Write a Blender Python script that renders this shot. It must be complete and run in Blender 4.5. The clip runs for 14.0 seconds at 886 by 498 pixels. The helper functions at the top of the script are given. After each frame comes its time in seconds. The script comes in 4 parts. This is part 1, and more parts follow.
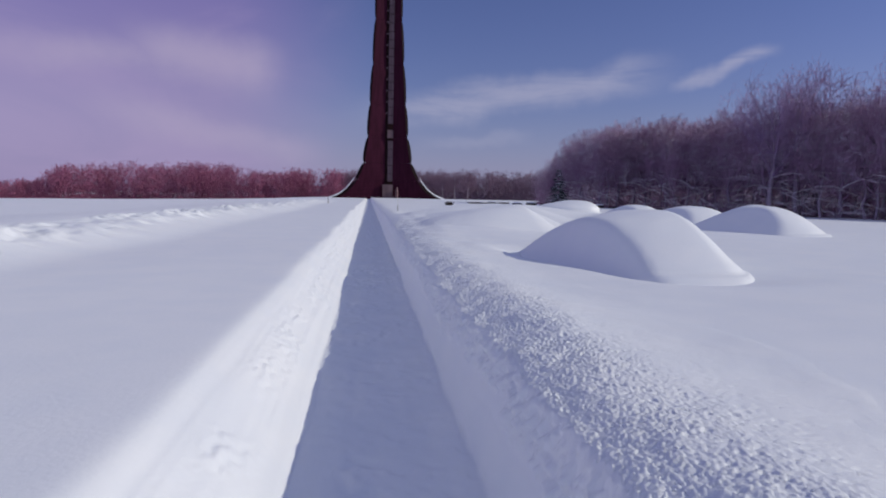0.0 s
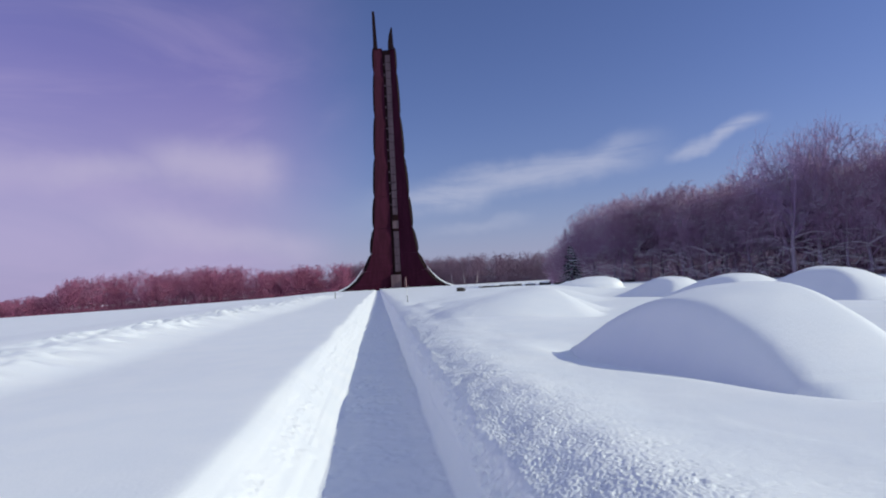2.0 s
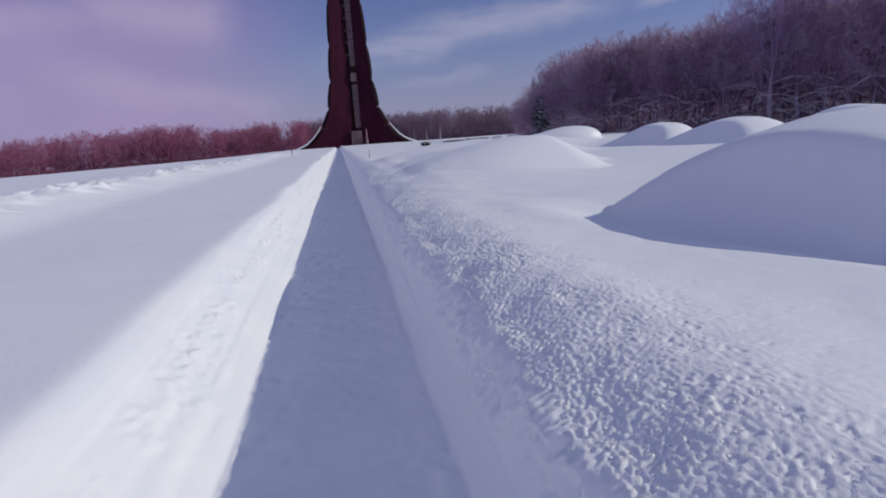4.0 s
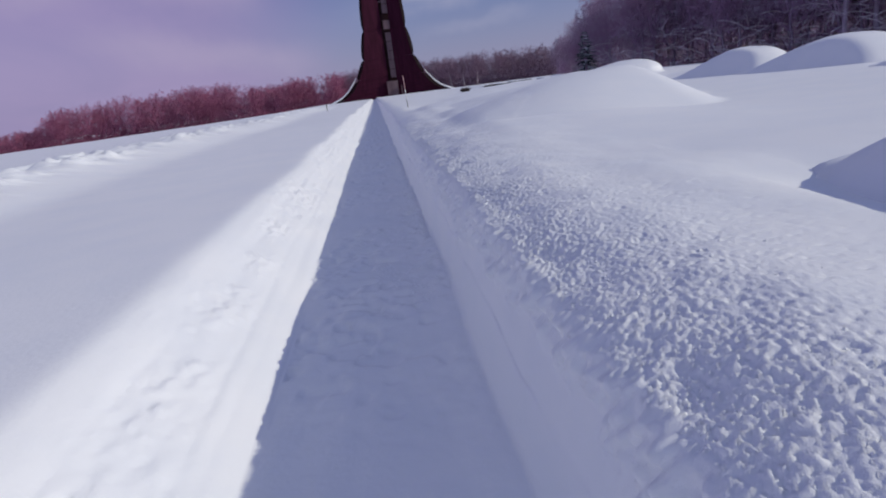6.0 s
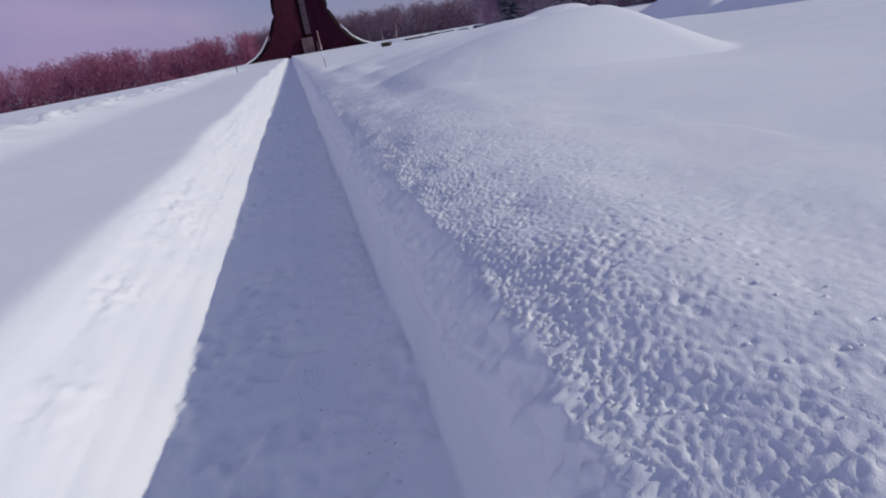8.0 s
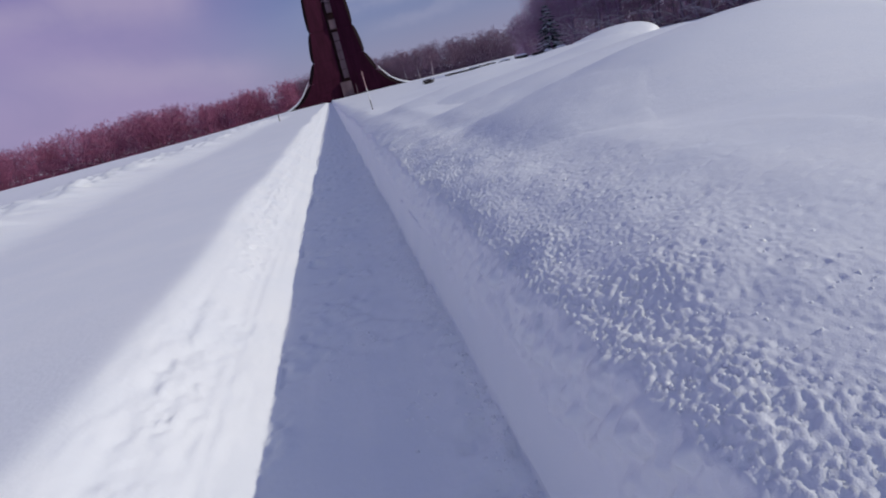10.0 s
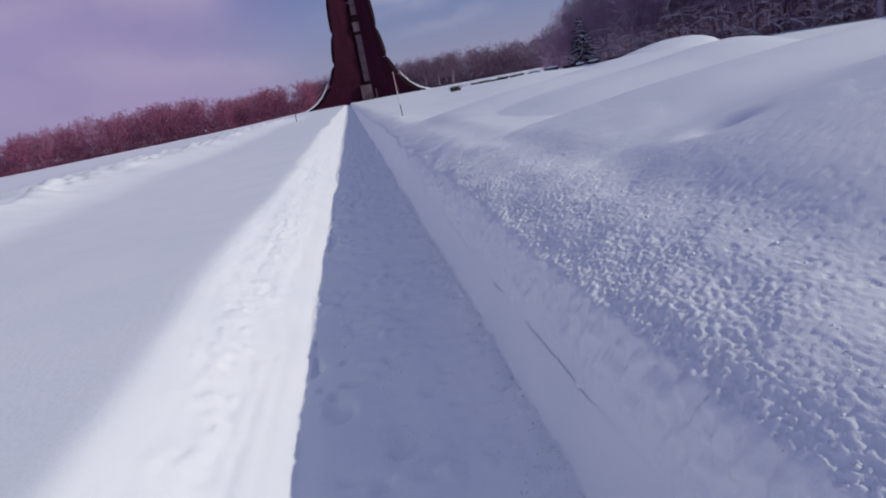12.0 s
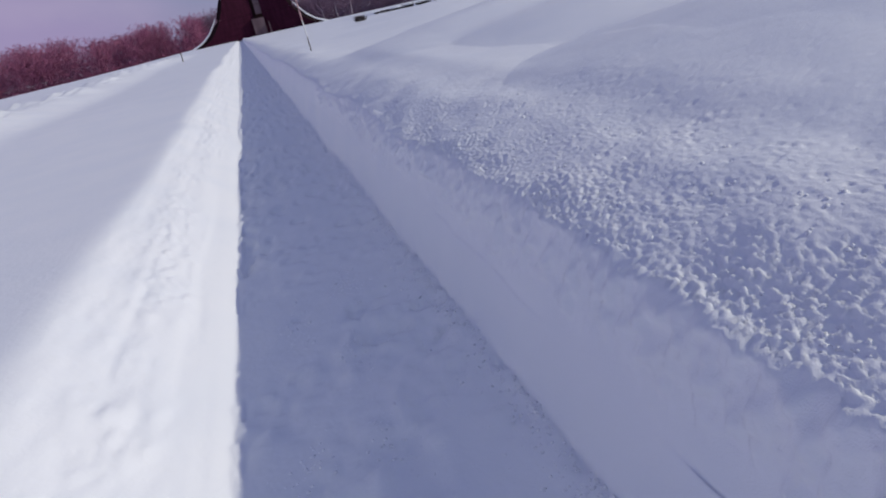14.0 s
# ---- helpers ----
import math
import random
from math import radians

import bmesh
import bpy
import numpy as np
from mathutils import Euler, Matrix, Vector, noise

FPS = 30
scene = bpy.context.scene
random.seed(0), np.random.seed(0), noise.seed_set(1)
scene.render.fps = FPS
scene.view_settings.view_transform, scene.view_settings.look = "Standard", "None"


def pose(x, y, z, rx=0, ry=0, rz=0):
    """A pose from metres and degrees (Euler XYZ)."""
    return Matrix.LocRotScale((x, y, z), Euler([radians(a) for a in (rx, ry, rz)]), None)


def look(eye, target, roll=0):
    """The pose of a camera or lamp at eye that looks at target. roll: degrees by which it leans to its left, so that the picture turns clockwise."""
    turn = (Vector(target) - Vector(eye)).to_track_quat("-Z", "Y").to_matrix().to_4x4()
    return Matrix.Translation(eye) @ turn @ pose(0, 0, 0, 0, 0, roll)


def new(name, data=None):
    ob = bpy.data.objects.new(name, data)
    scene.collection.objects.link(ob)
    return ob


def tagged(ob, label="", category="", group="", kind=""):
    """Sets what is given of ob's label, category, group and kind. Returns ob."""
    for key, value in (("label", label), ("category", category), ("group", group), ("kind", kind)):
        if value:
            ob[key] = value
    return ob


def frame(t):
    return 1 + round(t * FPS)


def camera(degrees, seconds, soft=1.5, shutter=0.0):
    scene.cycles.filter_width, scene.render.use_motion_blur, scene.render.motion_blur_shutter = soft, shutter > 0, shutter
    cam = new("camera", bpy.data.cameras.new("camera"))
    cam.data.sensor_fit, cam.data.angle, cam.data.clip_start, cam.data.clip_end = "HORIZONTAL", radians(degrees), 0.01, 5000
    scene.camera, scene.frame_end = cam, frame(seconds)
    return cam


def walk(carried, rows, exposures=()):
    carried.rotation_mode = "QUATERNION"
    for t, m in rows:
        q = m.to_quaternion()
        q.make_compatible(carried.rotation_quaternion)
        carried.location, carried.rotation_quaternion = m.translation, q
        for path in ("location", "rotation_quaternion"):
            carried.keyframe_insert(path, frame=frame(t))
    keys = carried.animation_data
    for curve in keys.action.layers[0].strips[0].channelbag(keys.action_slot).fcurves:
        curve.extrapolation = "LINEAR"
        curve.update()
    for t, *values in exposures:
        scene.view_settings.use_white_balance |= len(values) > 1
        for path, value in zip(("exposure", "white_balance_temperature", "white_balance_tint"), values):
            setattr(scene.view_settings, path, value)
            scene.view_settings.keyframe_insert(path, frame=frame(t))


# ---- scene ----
cam = camera(70.8, 14.0, 2.0)

PATH = [  # seconds, x, y, z, yaw, pitch, roll
    (0.0, -0.053, 0.000, 1.646, -6.81, -4.89, -1.08),
    (0.2, -0.048, 0.242, 1.656, -7.03, -5.54, -0.92),
    (0.3, -0.037, 0.348, 1.658, -7.63, -5.96, 0.70),
    (0.5, -0.020, 0.585, 1.667, -8.00, -3.83, 2.20),
    (0.7, 0.018, 0.833, 1.678, -4.58, -3.61, 4.32),
    (0.8, 0.032, 0.976, 1.686, -4.49, -1.41, 4.37),
    (1.0, 0.054, 1.246, 1.691, -3.85, -2.96, 4.26),
    (1.2, 0.038, 1.513, 1.677, -5.79, -1.06, 2.16),
    (1.3, 0.025, 1.649, 1.671, -5.81, 0.38, 0.40),
    (1.5, 0.011, 1.927, 1.665, -7.84, -3.17, -0.14),
    (1.7, 0.038, 2.208, 1.668, -8.10, 0.32, 1.01),
    (1.8, 0.058, 2.353, 1.675, -8.06, 3.19, 2.07),
    (2.0, 0.093, 2.640, 1.678, -5.98, 3.04, 3.19),
    (2.2, 0.102, 2.924, 1.649, -8.45, 0.66, 2.66),
    (2.3, 0.102, 3.064, 1.624, -9.81, -0.66, 2.23),
    (2.5, 0.105, 3.339, 1.575, -11.19, -4.62, 0.96),
    (2.7, 0.122, 3.612, 1.551, -12.63, -11.00, -0.43),
    (2.8, 0.132, 3.755, 1.536, -13.41, -10.09, 0.10),
    (3.0, 0.157, 4.022, 1.520, -12.93, -6.90, 3.46),
    (3.2, 0.188, 4.288, 1.531, -9.90, -7.39, 2.74),
    (5.3, 0.245, 6.914, 1.416, -7.24, -14.98, 9.16),
    (5.5, 0.271, 7.133, 1.432, -3.99, -15.40, 8.88),
    (5.7, 0.274, 7.358, 1.431, -4.28, -15.22, 8.22),
    (5.8, 0.270, 7.468, 1.423, -5.68, -15.19, 7.35),
    (6.0, 0.260, 7.717, 1.415, -6.14, -14.65, 7.25),
    (6.2, 0.273, 7.961, 1.426, -7.08, -15.81, 9.41),
    (6.3, 0.290, 8.082, 1.418, -7.21, -16.72, 11.12),
    (6.5, 0.324, 8.266, 1.399, -7.54, -17.12, 12.20),
    (6.7, 0.342, 8.499, 1.396, -6.18, -19.02, 11.24),
    (6.8, 0.332, 8.611, 1.384, -6.00, -20.95, 11.55),
    (7.0, 0.330, 8.834, 1.375, -5.14, -22.09, 11.46),
    (7.2, 0.301, 9.070, 1.368, -5.59, -24.96, 10.92),
    (7.3, 0.298, 9.183, 1.370, -6.93, -25.28, 9.91),
    (7.5, 0.291, 9.411, 1.376, -9.08, -23.65, 10.51),
    (7.7, 0.336, 9.625, 1.390, -11.32, -17.16, 8.73),
    (7.8, 0.359, 9.757, 1.408, -11.58, -17.64, 8.01),
    (8.0, 0.388, 10.031, 1.435, -13.39, -19.63, 9.34),
    (8.2, 0.369, 10.261, 1.425, -12.19, -19.58, 10.40),
    (8.3, 0.345, 10.400, 1.422, -11.74, -18.73, 10.01),
    (8.5, 0.301, 10.678, 1.419, -13.21, -20.98, 9.55),
    (8.7, 0.311, 10.913, 1.429, -13.00, -19.36, 12.09),
    (10.8, 0.218, 14.011, 1.469, -9.79, -15.65, 13.37),
    (11.0, 0.210, 14.300, 1.471, -12.67, -15.30, 13.53),
    (11.2, 0.200, 14.587, 1.462, -11.95, -12.23, 12.37),
    (11.3, 0.197, 14.734, 1.463, -10.29, -12.35, 14.19),
    (11.5, 0.183, 15.044, 1.473, -10.71, -15.84, 15.49),
    (11.7, 0.138, 15.303, 1.465, -6.90, -14.14, 14.70),
    (11.8, 0.114, 15.440, 1.464, -6.87, -13.27, 13.01),
    (12.0, 0.075, 15.732, 1.472, -8.60, -14.95, 10.38),
    (12.2, 0.079, 16.031, 1.482, -10.85, -14.32, 11.96),
    (12.3, 0.083, 16.160, 1.475, -11.18, -12.71, 12.37),
    (12.5, 0.098, 16.418, 1.467, -9.25, -14.06, 14.95),
    (12.7, 0.072, 16.688, 1.465, -10.73, -16.12, 13.74),
    (12.8, 0.054, 16.810, 1.456, -10.74, -15.59, 13.47),
    (13.0, 0.006, 17.065, 1.432, -12.11, -16.92, 12.70),
    (13.2, -0.029, 17.342, 1.441, -14.03, -19.35, 13.90),
    (13.3, -0.036, 17.463, 1.444, -14.82, -18.23, 14.84),
    (13.5, -0.040, 17.637, 1.437, -15.40, -17.86, 13.80),
    (13.7, -0.034, 17.835, 1.440, -14.80, -18.56, 13.80),
    (13.8, -0.027, 17.941, 1.447, -16.24, -19.29, 12.46),
    (14.0, -0.017, 18.140, 1.448, -17.60, -22.52, 11.67),
]
walk(cam, [(t, pose(x, y, z, 90 + p, r, w)) for t, x, y, z, w, p, r in PATH],
     [(0.0, 0.0, 6320, 19), (0.5, 0.03, 6320, 16), (1.0, 0.18, 6320, 14), (1.5, 0.25, 6320, 14), (1.7, 0.16, 6320, 12), (2.0, 0.37, 6320, 9), (2.5, 0.23, 6320, 14), (3.0, -0.05, 6320, 19), (5.3, 0.0, 6320, 19), (8.6, -0.07, 6320, 19), (11.0, -0.02, 6320, 19), (14.0, -0.03, 6320, 19)])

# ---- light ----
SUN_AZIMUTH, SUN_ELEVATION = 104.0, 26.2
world = bpy.data.worlds.new("sky")
scene.world = world
world.use_nodes = True


def node(tree, kind, inputs=None, operation="", data_type="", blend_type=""):
    n = tree.nodes.new(kind)
    if operation:
        n.operation = operation
    if data_type:
        n.data_type = data_type
    if blend_type:
        n.blend_type = blend_type
    for k, v in (inputs or {}).items():
        if isinstance(v, bpy.types.NodeSocket):
            tree.links.new(v, n.inputs[k])
        else:
            n.inputs[k].default_value = v
    return n


def maths(tree, op, a, b=0.0, c=0.0):
    return node(tree, "ShaderNodeMath", {0: a, 1: b, 2: c}, operation=op).outputs[0]


def ramp(tree, value, lo, hi, to_lo=0.0, to_hi=1.0):
    n = node(tree, "ShaderNodeMapRange", {0: value, 1: lo, 2: hi, 3: to_lo, 4: to_hi})
    n.interpolation_type = "SMOOTHSTEP"
    return n.outputs[0]


def mixed(tree, fac, a, b):
    return node(tree, "ShaderNodeMix", {0: fac, 6: a, 7: b}, data_type="RGBA").outputs[2]


wt = world.node_tree
wt.nodes.clear()
sky = node(wt, "ShaderNodeTexSky")
sky.sky_type, sky.sun_disc = "NISHITA", False
sky.sun_elevation, sky.sun_rotation = radians(SUN_ELEVATION), radians(SUN_AZIMUTH)
sky.air_density, sky.dust_density, sky.ozone_density = 1.15, 0.1, 4.0
# thin clouds, laid out by azimuth and elevation in degrees
way = node(wt, "ShaderNodeTexCoord").outputs["Generated"]
xyz = node(wt, "ShaderNodeSeparateXYZ", {0: way})
azim = maths(wt, "MULTIPLY", maths(wt, "ARCTAN2", xyz.outputs[0], xyz.outputs[1]), 57.2958)
elev = maths(wt, "MULTIPLY", maths(wt, "ARCSINE", xyz.outputs[2]), 57.2958)
flat = node(wt, "ShaderNodeCombineXYZ", {0: azim, 1: elev}).outputs[0]
warp = node(wt, "ShaderNodeTexNoise", {"Vector": flat, "Scale": 0.12, "Detail": 4.0, "Roughness": 0.6}).outputs[0]
streaky = node(wt, "ShaderNodeMapping", {"Vector": flat, "Rotation": (0, 0, radians(-9)), "Scale": (0.09, 0.55, 1)}).outputs[0]
wisps = node(wt, "ShaderNodeTexNoise", {"Vector": streaky, "Scale": 1.0, "Detail": 6.0, "Roughness": 0.62,
                                        "Distortion": 0.4}).outputs[0]
broad = node(wt, "ShaderNodeTexNoise", {"Vector": flat, "Scale": 0.07, "Detail": 5.0, "Roughness": 0.6}).outputs[0]


def streak(az0, el0, az1, el1, width):
    """A cirrus streak between two points of the sky."""
    length = math.hypot(az1 - az0, el1 - el0)
    ux, uy = (az1 - az0) / length, (el1 - el0) / length
    dx, dy = maths(wt, "SUBTRACT", azim, az0), maths(wt, "SUBTRACT", elev, el0)
    along = maths(wt, "DIVIDE", maths(wt, "ADD", maths(wt, "MULTIPLY", dx, ux), maths(wt, "MULTIPLY", dy, uy)), length)
    across = maths(wt, "ABSOLUTE", maths(wt, "ADD", maths(wt, "SUBTRACT", maths(wt, "MULTIPLY", dy, ux), maths(wt, "MULTIPLY", dx, uy)),
                                         maths(wt, "MULTIPLY", maths(wt, "SUBTRACT", warp, 0.5), 3.5)))
    ends = maths(wt, "MULTIPLY", ramp(wt, along, -0.15, 0.25), ramp(wt, along, 1.05, 0.75))
    return maths(wt, "MULTIPLY", ends, ramp(wt, across, width, 0.0))


cloud = maths(wt, "MAXIMUM", streak(0, 7.2, 27, 10.9, 2.3), streak(26.6, 9.7, 34.6, 12.1, 1.0))
cloud = maths(wt, "MAXIMUM", cloud, maths(wt, "MULTIPLY", streak(5, 4.6, 15, 5.4, 0.9), 0.35))
cloud = maths(wt, "MULTIPLY", cloud, ramp(wt, wisps, 0.25, 0.62, 0.25, 0.85))
left_veil = maths(wt, "MULTIPLY", ramp(wt, azim, 2.0, -14.0), ramp(wt, azim, -150.0, -70.0))
low_veil = maths(wt, "MULTIPLY", left_veil, ramp(wt, elev, 40.0, 8.0))
veil_tone = mixed(wt, ramp(wt, elev, 4.0, 23.0), (4.9, 4.2, 6.9, 1), (3.0, 2.2, 6.0, 1))
puff = maths(wt, "MULTIPLY", streak(-19.5, 12.0, -7.0, 10.0, 3.2), ramp(wt, broad, 0.3, 0.6, 0.2, 0.6))
puff = maths(wt, "MAXIMUM", puff, maths(wt, "MULTIPLY", streak(-34, 10.2, -15, 10.9, 2.4), ramp(wt, broad, 0.3, 0.65, 0.1, 0.45)))
puff = maths(wt, "MAXIMUM", puff, maths(wt, "MULTIPLY", streak(-22, 6.4, -3, 3.6, 2.0), ramp(wt, broad, 0.3, 0.65, 0.15, 0.45)))
tint = node(wt, "ShaderNodeMix", {0: 1.0, 6: sky.outputs[0], 7: (1.0, 0.86, 1.18, 1)}, data_type="RGBA", blend_type="MULTIPLY").outputs[2]
haze = maths(wt, "MULTIPLY", ramp(wt, elev, 9.0, -1.0), 0.65)
# pale veil added out of view, overhead and behind, so shade turns less blue
unseen_veil = maths(wt, "MULTIPLY", maths(wt, "MAXIMUM", ramp(wt, elev, 28.0, 60.0), ramp(wt, xyz.outputs[1], 0.1, -0.5)),
                  ramp(wt, broad, 0.3, 0.7, 0.45, 0.8))
tinted = mixed(wt, haze, tint, (3.6, 4.2, 7.4, 1))
tinted = mixed(wt, unseen_veil, tinted, (4.7, 5.4, 7.5, 1))
tinted = mixed(wt, maths(wt, "MULTIPLY", low_veil, 0.8), tinted, veil_tone)
drift = node(wt, "ShaderNodeMapping", {"Vector": flat, "Rotation": (0, 0, radians(12)), "Scale": (0.045, 0.13, 1)}).outputs[0]
drifts = node(wt, "ShaderNodeTexNoise", {"Vector": drift, "Scale": 1.0, "Detail": 5.0, "Roughness": 0.55, "Distortion": 0.6}).outputs[0]
tinted = mixed(wt, maths(wt, "MULTIPLY", low_veil, ramp(wt, drifts, 0.42, 0.68, 0.0, 0.3)), tinted, (6.8, 5.5, 8.2, 1))
tinted = mixed(wt, puff, tinted, (6.6, 5.9, 7.9, 1))
tinted = mixed(wt, maths(wt, "MULTIPLY", cloud, 0.6), tinted, (7.2, 7.3, 8.8, 1))
bg = node(wt, "ShaderNodeBackground", {"Color": tinted, "Strength": 0.062})
out = node(wt, "ShaderNodeOutputWorld", {"Surface": bg.outputs[0]})

sun_data = bpy.data.lights.new("sun", "SUN")
sun_data.energy, sun_data.angle, sun_data.color = 2.35, radians(0.53), (1.0, 0.985, 0.76)
sun = new("sun", sun_data)
saz, sel = radians(SUN_AZIMUTH), radians(SUN_ELEVATION)
SUN_WAY = Vector((math.sin(saz) * math.cos(sel), math.cos(saz) * math.cos(sel), math.sin(sel)))
sun.matrix_world = look(SUN_WAY * 60, (0, 0, 0))


# ---- materials ----
def material(name, color, rough=0.8, metal=0.0):
    m = bpy.data.materials.new(name)
    m.use_nodes = True
    b = m.node_tree.nodes["Principled BSDF"]
    b.inputs["Base Color"].default_value = (*color, 1)
    b.inputs["Roughness"].default_value = rough
    b.inputs["Metallic"].default_value = metal
    return m, m.node_tree, b


def place(tree):
    return node(tree, "ShaderNodeNewGeometry").outputs["Position"]


def noise_at(tree, pos, scale, detail=3.0, rough=0.55):
    return node(tree, "ShaderNodeTexNoise", {"Vector": pos, "Scale": scale, "Detail": detail, "Roughness": rough}).outputs[0]


def bumped(tree, shader, height, strength, distance):
    b = node(tree, "ShaderNodeBump", {"Height": height, "Strength": strength, "Distance": distance})
    tree.links.new(b.outputs[0], shader.inputs["Normal"])


def make_snow(name, grain, relief):
    m, t, b = material(name, (0.86, 0.88, 0.92), 0.55)
    pos = place(t)
    fine = noise_at(t, pos, 240.0, 2.0)
    mid = noise_at(t, pos, 22.0, 4.0, 0.6)
    wide = noise_at(t, pos, 1.3, 3.0)
    t.links.new(mixed(t, ramp(t, wide, 0.3, 0.7), (0.84, 0.865, 0.91, 1), (0.88, 0.895, 0.925, 1)), b.inputs["Base Color"])
    t.links.new(ramp(t, fine, 0.35, 0.7, 0.7, 0.35), b.inputs["Roughness"])
    b.inputs["Specular IOR Level"].default_value = 0.35
    height = maths(t, "ADD", maths(t, "MULTIPLY", fine, grain), maths(t, "MULTIPLY", mid, relief))
    bumped(t, b, height, 0.6, 1.0)
    return m


SNOW = make_snow("snow", 0.0012, 0.005)
SNOW_CRUMB = make_snow("crumbly_snow", 0.002, 0.004)


def make_steel(name, dark, light):
    m, t, b = material(name, dark, 0.65, 0.0)
    pos = place(t)
    stretch = node(t, "ShaderNodeMapping", {"Vector": pos, "Scale": (1.0, 1.0, 0.12)}).outputs[0]
    stain = noise_at(t, stretch, 1.2, 5.0, 0.65)
    rust = noise_at(t, pos, 6.0, 4.0, 0.6)
    both = maths(t, "ADD", maths(t, "MULTIPLY", stain, 0.65), maths(t, "MULTIPLY", rust, 0.35))
    t.links.new(mixed(t, ramp(t, both, 0.35, 0.65), (*dark, 1), (*light, 1)), b.inputs["Base Color"])
    b.inputs["Specular IOR Level"].default_value = 0.1
    bumped(t, b, rust, 0.3, 0.03)
    return m


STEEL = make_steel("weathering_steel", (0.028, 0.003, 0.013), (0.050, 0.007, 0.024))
RIM = make_steel("dark_steel", (0.010, 0.004, 0.006), (0.018, 0.007, 0.010))
PANEL = make_steel("grey_panel", (0.11, 0.072, 0.085), (0.17, 0.118, 0.135))
RECESS = make_steel("recess_steel", (0.018, 0.007, 0.009), (0.03, 0.012, 0.014))


def make_bark(name, dark, light, snowy, scale=14.0):
    """Bark with snow caught on the upward faces."""
    m, t, b = material(name, dark, 0.9)
    geo = node(t, "ShaderNodeNewGeometry")
    grain = noise_at(t, geo.outputs["Position"], scale, 3.0)
    rnd = node(t, "ShaderNodeObjectInfo").outputs["Random"]
    patch = noise_at(t, geo.outputs["Position"], 0.09, 2.0)
    tone = maths(t, "ADD", maths(t, "ADD", maths(t, "MULTIPLY", grain, 0.45), maths(t, "MULTIPLY", rnd, 0.2)), maths(t, "MULTIPLY", patch, 0.35))
    bark = mixed(t, ramp(t, tone, 0.25, 0.75), (*dark, 1), (*light, 1))
    up = node(t, "ShaderNodeSeparateXYZ", {0: geo.outputs["Normal"]}).outputs[2]
    catch = maths(t, "MULTIPLY", ramp(t, up, 0.55, 0.8), ramp(t, noise_at(t, geo.outputs["Position"], 0.45, 4.0), 0.62 - snowy, 0.78 - snowy))
    t.links.new(mixed(t, catch, bark, (0.82, 0.84, 0.88, 1)), b.inputs["Base Color"])
    return m


# violet haze over the right woods is put into the next two bark colours
BARK_HAZED = make_bark("bark", (0.30, 0.17, 0.275), (0.52, 0.325, 0.48), 0.2)
BARK_TALL_HAZED = make_bark("hazed_tall_bark", (0.30, 0.19, 0.34), (0.50, 0.34, 0.55), 0.15)
TRUNK = make_bark("pale_trunk_bark", (0.21, 0.15, 0.205), (0.47, 0.38, 0.45), 0.0, 3.0)
BARK_SNOWY = make_bark("snowy_bark", (0.48, 0.38, 0.41), (0.82, 0.74, 0.78), 0.75)
BARK_FAR = make_bark("far_bark", (0.28, 0.08, 0.16), (0.44, 0.15, 0.26), 0.0, 2.0)
BARK_MID = make_bark("mid_bark", (0.14, 0.08, 0.125), (0.25, 0.155, 0.235), 0.0, 2.0)
BIRCH = make_bark("birch_bark", (0.28, 0.23, 0.26), (0.44, 0.37, 0.40), 0.0)
NEEDLE = make_bark("conifer_needles", (0.02, 0.03, 0.024), (0.045, 0.055, 0.04), 0.3, 6.0)
TWIG = make_bark("dry_twig", (0.03, 0.022, 0.02), (0.07, 0.05, 0.045), 0.1, 30.0)
POLE_RED, pt_, pb_ = material("faded_red_paint", (0.42, 0.10, 0.10), 0.5)
t_ = noise_at(pt_, place(pt_), 30.0)
pt_.links.new(mixed(pt_, t_, (0.50, 0.26, 0.26, 1), (0.62, 0.40, 0.40, 1)), pb_.inputs["Base Color"])
POLE_WHITE, pt_, pb_ = material("worn_white_paint", (0.75, 0.74, 0.72), 0.5)
pt_.links.new(mixed(pt_, noise_at(pt_, place(pt_), 30.0), (0.66, 0.65, 0.63, 1), (0.8, 0.79, 0.77, 1)), pb_.inputs["Base Color"])
WOOD, pt_, pb_ = material("grey_wood", (0.12, 0.10, 0.085), 0.85)
pt_.links.new(mixed(pt_, noise_at(pt_, place(pt_), 40.0), (0.08, 0.065, 0.055, 1), (0.17, 0.14, 0.12, 1)), pb_.inputs["Base Color"])


# ---- mesh helpers ----
def part(name, bm, mat, parent=None, label=""):
    me = bpy.data.meshes.new(name)
    bm.to_mesh(me)
    bm.free()
    me.materials.append(mat)
    ob = new(name, me)
    if parent:
        ob.parent = parent
    return tagged(ob, label)


def mesh_data(name, verts, faces, mat, smooth=True):
    me = bpy.data.meshes.new(name)
    verts = np.asarray(verts, dtype=np.float32)
    faces = np.asarray(faces, dtype=np.int32)
    k = faces.shape[1]
    me.vertices.add(len(verts))
    me.vertices.foreach_set("co", verts.ravel())
    me.loops.add(faces.size)
    me.loops.foreach_set("vertex_index", faces.ravel())
    me.polygons.add(len(faces))
    me.polygons.foreach_set("loop_start", np.arange(len(faces), dtype=np.int32) * k)
    if smooth:
        me.polygons.foreach_set("use_smooth", np.ones(len(faces), dtype=bool))
    me.update(calc_edges=True)
    me.materials.append(mat)
    return me


def child(name, me, parent=None, label=""):
    ob = new(name, me)
    if parent:
        ob.parent = parent
    return tagged(ob, label)


